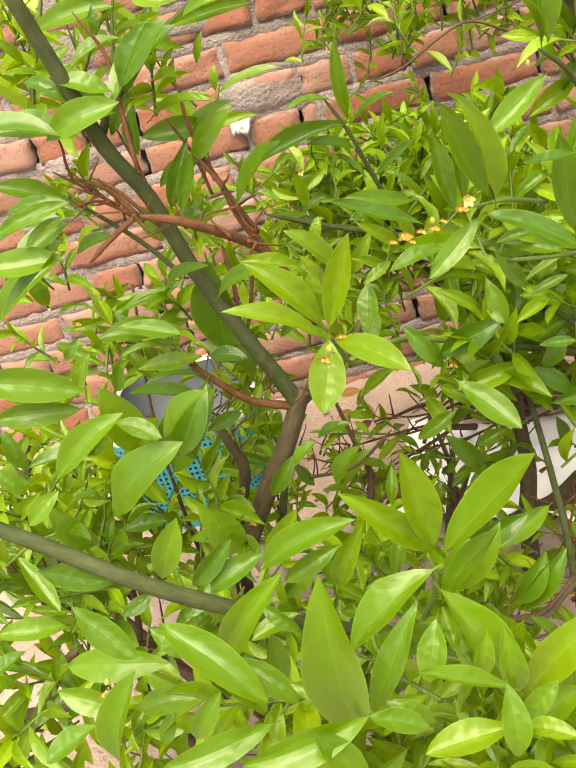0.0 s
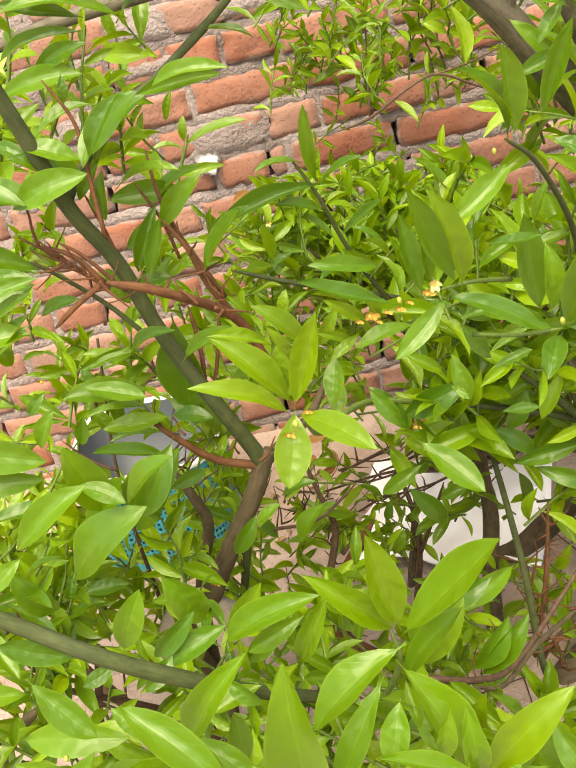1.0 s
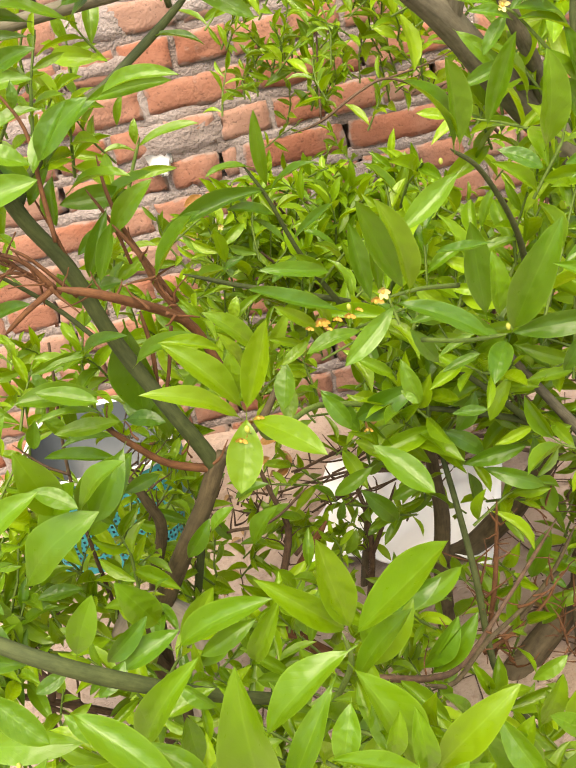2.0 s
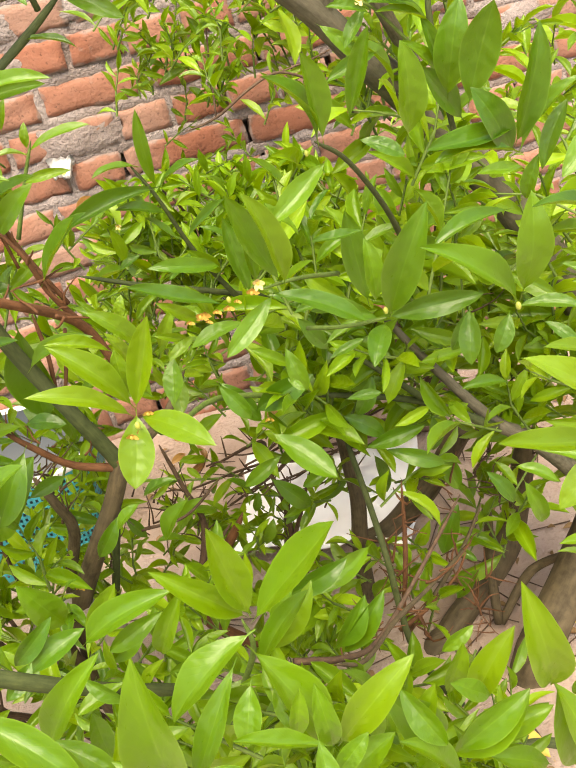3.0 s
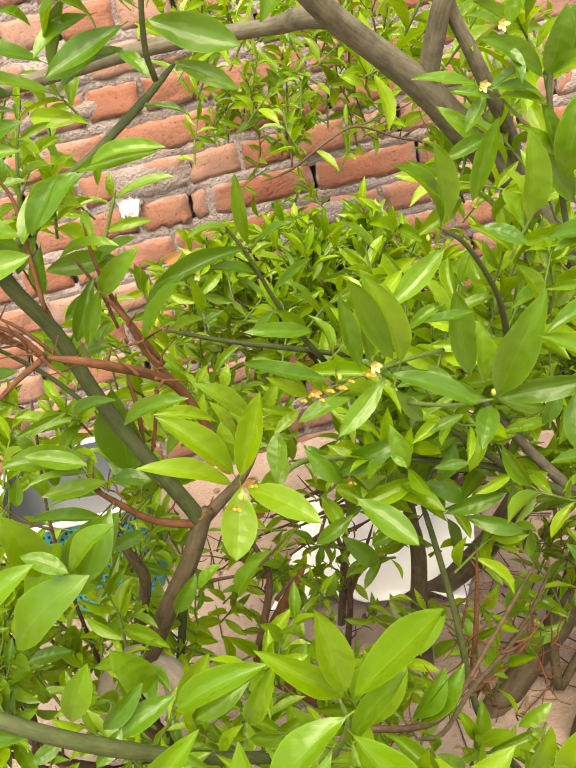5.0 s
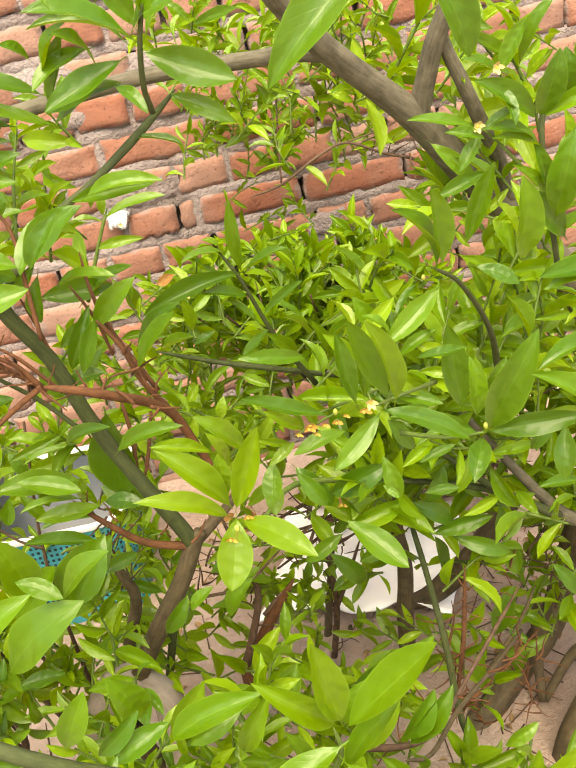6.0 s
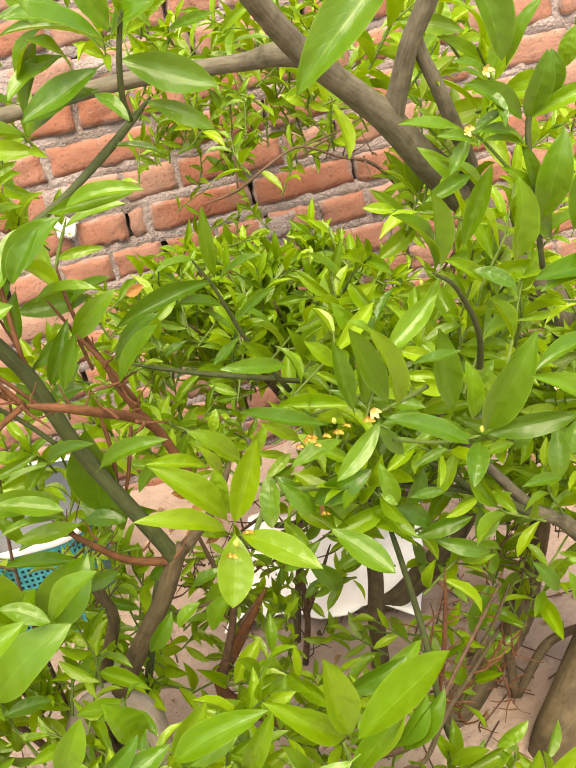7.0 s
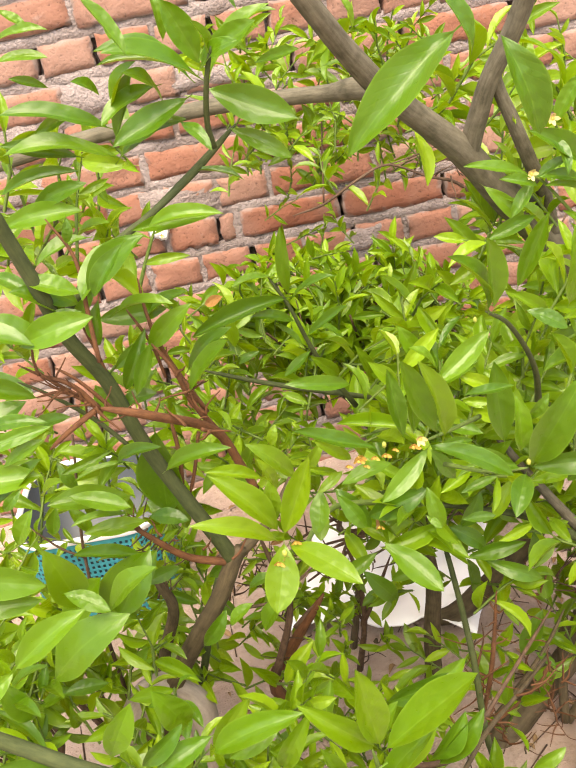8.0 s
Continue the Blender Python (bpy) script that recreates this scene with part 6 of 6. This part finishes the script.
leaf(K, (-0.069, 1.300, 0.386), (-0.037, 1.300, 0.349), 0.31)
leaf(K, (0.052, 1.300, 0.419), (0.019, 1.300, 0.383), 0.37)
leaf(K, (0.070, 1.350, 0.258), (0.117, 1.330, 0.296), 0.33)
leaf(K, (0.040, 1.350, 0.258), (0.002, 1.330, 0.245), 0.37)

# upright shoot beside the upper limb
limb(R, "twig", [(0.221, 0.840, 0.961, 0.0027), (0.208, 0.820, 1.034, 0.0025), (0.206, 0.820, 1.100, 0.0025), (0.229, 0.830, 1.118, 0.0017), (0.270, 0.840, 1.113, 0.0013)], BARK_GREEN)
leaf(R, (0.205, 0.800, 1.025), (0.217, 0.780, 1.100), 0.35)
leaf(R, (0.205, 0.820, 1.104), (0.216, 0.800, 1.158), 0.39)
leaf(R, (0.207, 0.820, 1.103), (0.265, 0.800, 1.125), 0.23)
leaf(R, (0.201, 0.820, 1.104), (0.149, 0.800, 1.148), 0.28)
leaf(R, (0.201, 0.820, 1.085), (0.154, 0.800, 1.110), 0.22)
leaf(R, (0.203, 0.820, 1.076), (0.159, 0.800, 1.102), 0.21)
leaf(R, (0.190, 0.820, 1.148), (0.212, 0.800, 1.198), 0.23)
leaf(R, (0.265, 0.850, 1.159), (0.275, 0.840, 1.188), 0.28)
leaf(R, (0.249, 0.840, 1.131), (0.255, 0.830, 1.164), 0.46)
leaf(R, (0.229, 0.830, 1.112), (0.229, 0.820, 1.153), 0.51)
leaf(R, (0.234, 0.840, 1.112), (0.273, 0.820, 1.111), 0.23)
leaf(R, (0.204, 0.820, 1.035), (0.177, 0.810, 1.073), 0.27)
leaf(R, (0.207, 0.820, 1.042), (0.195, 0.810, 1.088), 0.26)
leaf(R, (0.214, 0.830, 0.994), (0.245, 0.810, 1.018), 0.30)
spurs(K, (0.675, 1.800, 0.797), (0.758, 1.800, 0.621), 10, 0.080, BARK_DARK)
spurs(K, (0.244, 1.750, 0.832), (0.388, 1.750, 0.809), 10, 0.070, BARK_DARK)

# dense leaves under the crown and beside the basket
foliage(R, (0.382, 1.250, 0.458), (0.084, 0.000, -0.025), (-0.016, 0.000, -0.199), (0.054, 0.150, -0.096), 16, 0.065)
spurs(R, (0.315, 1.200, 0.635), (0.394, 1.200, 0.323), 16, 0.070, BARK_DARK)
foliage(G, (-0.622, 1.625, 0.243), (0.075, 0.000, -0.018), (-0.040, 0.000, -0.149), (-0.055, 0.175, -0.124), 8, 0.058)
foliage(G, (-0.627, 1.400, 0.528), (0.091, 0.000, -0.023), (-0.043, 0.000, -0.116), (-0.078, 0.200, -0.101), 6, 0.058)

# small yellow flowers and young leaves on the flowering twig
bud(R, (-0.011, 0.733, 0.933), 0.0024)
flower(R, (-0.035, 0.725, 0.928), 0.0045, True)
flower(R, (-0.098, 0.725, 0.860), 0.0045, True)
flower(R, (-0.107, 0.725, 0.846), 0.0045, True)
leaf(R, (-0.037, 0.760, 0.909), (-0.067, 0.750, 0.940), 0.24, None, FRESH)
leaf(R, (-0.046, 0.760, 0.898), (-0.071, 0.750, 0.888), 0.32, None, FRESH)
leaf(R, (-0.026, 0.760, 0.908), (-0.041, 0.750, 0.948), 0.21, None, FRESH)
leaf(R, (-0.049, 0.770, 0.891), (-0.076, 0.760, 0.908), 0.22, None, FRESH)
leaf(R, (-0.105, 0.800, 0.865), (-0.116, 0.790, 0.909), 0.25, None, FRESH)
leaf(R, (-0.077, 0.800, 0.878), (-0.056, 0.790, 0.915), 0.27, None, FRESH)
spurs(R, (0.289, 1.100, 0.088), (0.452, 1.100, -0.063), 14, 0.070, BARK_DARK)


# low leaves at the edge of the right tree
leaf(R, (0.076, 0.630, 0.474), (0.152, 0.620, 0.539), 0.36, 10, YOUNG)
leaf(R, (0.113, 0.630, 0.480), (0.172, 0.620, 0.510), 0.32, 0, YOUNG)
leaf(R, (0.182, 0.630, 0.521), (0.190, 0.620, 0.413), 0.42, 0, YOUNG)
leaf(R, (0.066, 0.630, 0.496), (0.024, 0.620, 0.590), 0.40, -8, YOUNG)
leaf(R, (0.165, 0.630, 0.419), (0.111, 0.620, 0.467), 0.34, 5, YOUNG)
leaf(R, (0.043, 0.630, 0.469), (0.069, 0.620, 0.524), 0.40, 0, YOUNG)
leaf(R, (0.118, 0.630, 0.536), (0.085, 0.620, 0.577), 0.36, 0, YOUNG)
leaf(R, (0.005, 0.630, 0.494), (-0.019, 0.620, 0.557), 0.38, 0, YOUNG)
limb(R, "twig", [(0.091, 0.720, 0.348, 0.0030), (0.176, 0.720, 0.335, 0.0032), (0.238, 0.740, 0.272, 0.0036), (0.337, 0.800, 0.128, 0.0040)], BARK_GREEN)
limb(R, "twig", [(-0.044, 0.840, 0.435, 0.0042), (0.011, 0.850, 0.407, 0.0040), (0.057, 0.880, 0.386, 0.0034), (0.131, 0.950, 0.400, 0.0028), (0.216, 1.000, 0.466, 0.0022)], BARK_DARK)
# outer leaves of the left tree
leaf(G, (-0.366, 0.930, 0.982), (-0.313, 0.910, 0.959), 0.26, -10, MATURE)
leaf(G, (-0.327, 0.930, 0.942), (-0.387, 0.910, 0.916), 0.46, 10, MATURE)
leaf(G, (-0.252, 0.930, 1.031), (-0.289, 0.910, 1.069), 0.48, 0, MATURE)
leaf(G, (-0.321, 0.930, 1.074), (-0.285, 0.910, 1.054), 0.34, 0, MATURE)
leaf(G, (-0.239, 0.930, 1.040), (-0.179, 0.910, 1.092), 0.36, 0, MATURE)
leaf(G, (-0.171, 0.930, 1.091), (-0.102, 0.910, 1.098), 0.24, 0, MATURE)
leaf(G, (-0.333, 0.930, 0.909), (-0.288, 0.910, 0.927), 0.30, 0, MATURE)
leaf(G, (-0.377, 0.930, 0.866), (-0.383, 0.910, 0.908), 0.36, 0, MATURE)
foliage(G, (-0.412, 1.200, 0.865), (0.052, 0.000, -0.012), (-0.024, 0.000, -0.075), (-0.028, 0.100, -0.030), 7, 0.052)


# leaves at the top of the left tree
leaf(G, (-0.107, 0.950, 1.211), (-0.180, 0.930, 1.252), 0.34, None, MATURE)
leaf(G, (-0.095, 0.950, 1.223), (-0.042, 0.930, 1.250), 0.36, None, MATURE)
leaf(G, (-0.185, 0.950, 1.165), (-0.124, 0.930, 1.194), 0.36, None, MATURE)
leaf(G, (-0.180, 0.950, 1.192), (-0.152, 0.930, 1.237), 0.40, None, MATURE)
leaf(G, (-0.187, 0.950, 1.211), (-0.205, 0.930, 1.230), 0.40, None, MATURE)
leaf(G, (-0.136, 0.950, 1.209), (-0.190, 0.930, 1.188), 0.38, None, MATURE)

# leafy shoot high on the left tree
leaf(G, (-0.102, 0.930, 1.216), (-0.173, 0.900, 1.252), 0.32, 8, MATURE)
leaf(G, (-0.098, 0.930, 1.217), (-0.064, 0.900, 1.243), 0.40, 0, MATURE)
leaf(G, (-0.113, 0.930, 1.197), (-0.182, 0.900, 1.177), 0.30, -10, MATURE)
leaf(G, (-0.133, 0.930, 1.198), (-0.159, 0.900, 1.234), 0.42, 10, MATURE)
leaf(G, (-0.092, 0.930, 1.223), (-0.095, 0.900, 1.263), 0.34, 0, MATURE)
leaf(G, (-0.122, 0.930, 1.179), (-0.100, 0.900, 1.158), 0.30, 0, MATURE)
limb(G, "twig", [(-0.084, 0.910, 1.239, 0.0018), (-0.093, 0.920, 1.210, 0.0024), (-0.099, 0.940, 1.172, 0.0027), (-0.097, 0.957, 1.145, 0.0030)], BARK_GREEN)

# leaves hanging before the basket
leaf(G, (-0.261, 0.950, 0.798), (-0.341, 0.930, 0.820), 0.32, 0, YOUNG)
leaf(G, (-0.322, 0.950, 0.632), (-0.249, 0.930, 0.733), 0.46, 0, YOUNG)
leaf(G, (-0.347, 0.950, 0.668), (-0.361, 0.930, 0.765), 0.42, 8, YOUNG)
leaf(G, (-0.249, 0.950, 0.762), (-0.313, 0.930, 0.776), 0.28, -8, YOUNG)
leaf(G, (-0.375, 0.950, 0.636), (-0.311, 0.930, 0.714), 0.36, 0, YOUNG)

# ---- litter on the soil ----
def litter():
    """Dry fallen leaves and bits of twig, past counting."""
    rs = random.Random(31)
    bm = bmesh.new()
    for _ in range(260):
        x, y = rs.gauss(0.25, 0.45), rs.uniform(0.75, 2.12)
        if abs(x - 0.098) < 0.24 and abs(y - 1.655) < 0.22 or abs(x + 0.488) < 0.2 and abs(y - 1.855) < 0.2:
            continue
        p = Vector((x, y, 0))
        z = 0.018 * noise.noise(p * 2.3) + 0.009 * noise.noise(p * 9) + 0.004 * noise.noise(p * 26) + 0.003
        v, f, _ = rs.choice(FILL_SHAPES)
        s = rs.uniform(0.012, 0.032)
        m = pose(x, y, z, rs.uniform(-20, 20), rs.uniform(-25, 25), rs.uniform(0, 360)) @ Matrix.Diagonal((s * 0.4, s, s, 1))
        vs = [bm.verts.new(m @ Vector(q)) for q in v]
        for face in f:
            bm.faces.new([vs[i] for i in face])
    ob = new("leaf_litter", mesh_of("leaf_litter", bm, DRY))
    tagged(ob, "scattered dry brown leaves on the soil", "leaf litter", kind="stuff")
    bm = bmesh.new()
    for _ in range(150):
        x, y, g, s = rs.gauss(0.25, 0.3), rs.uniform(0.8, 2.0), rs.uniform(0, 6.28), rs.uniform(0.02, 0.07)
        p = Vector((x, y, 0.006 + 0.018 * noise.noise(Vector((x, y, 0)) * 2.3)))
        d = Vector((math.cos(g), math.sin(g), rs.uniform(-0.05, 0.12))) * s
        m = Matrix.Translation(p) @ d.to_track_quat("Z", "Y").to_matrix().to_4x4() @ Matrix.Diagonal((0.0016, 0.0016, s * 2, 1))
        bmesh.ops.create_cone(bm, cap_ends=True, segments=5, radius1=1, radius2=0.6, depth=1, matrix=m)
    ob = new("twig_litter", mesh_of("twig_litter", bm, BARK_DARK))
    tagged(ob, "thin dead twigs lying on the soil", "twigs", kind="stuff")


litter()


def fallen_leaf(x, y, z, s, turn):
    v, f, _ = SHAPES[3]
    me = bpy.data.meshes.new("fallen_leaf")
    me.from_pydata(v, [], f)
    me.materials.append(YELLOW)
    ob = new("fallen_leaf", me)
    ob.matrix_world = pose(x, y, z, 8, 12, turn) @ Matrix.Diagonal((s * 0.5, s, s * 0.5, 1))
    tagged(ob, "yellow fallen leaf lying on the soil", "leaf", group="fallen leaves")


fallen_leaf(0.27, 0.93, 0.012, 0.085, 40)
fallen_leaf(0.45, 1.18, 0.012, 0.05, 130)
fallen_leaf(0.217, 0.922, 0.014, 0.08, 75)
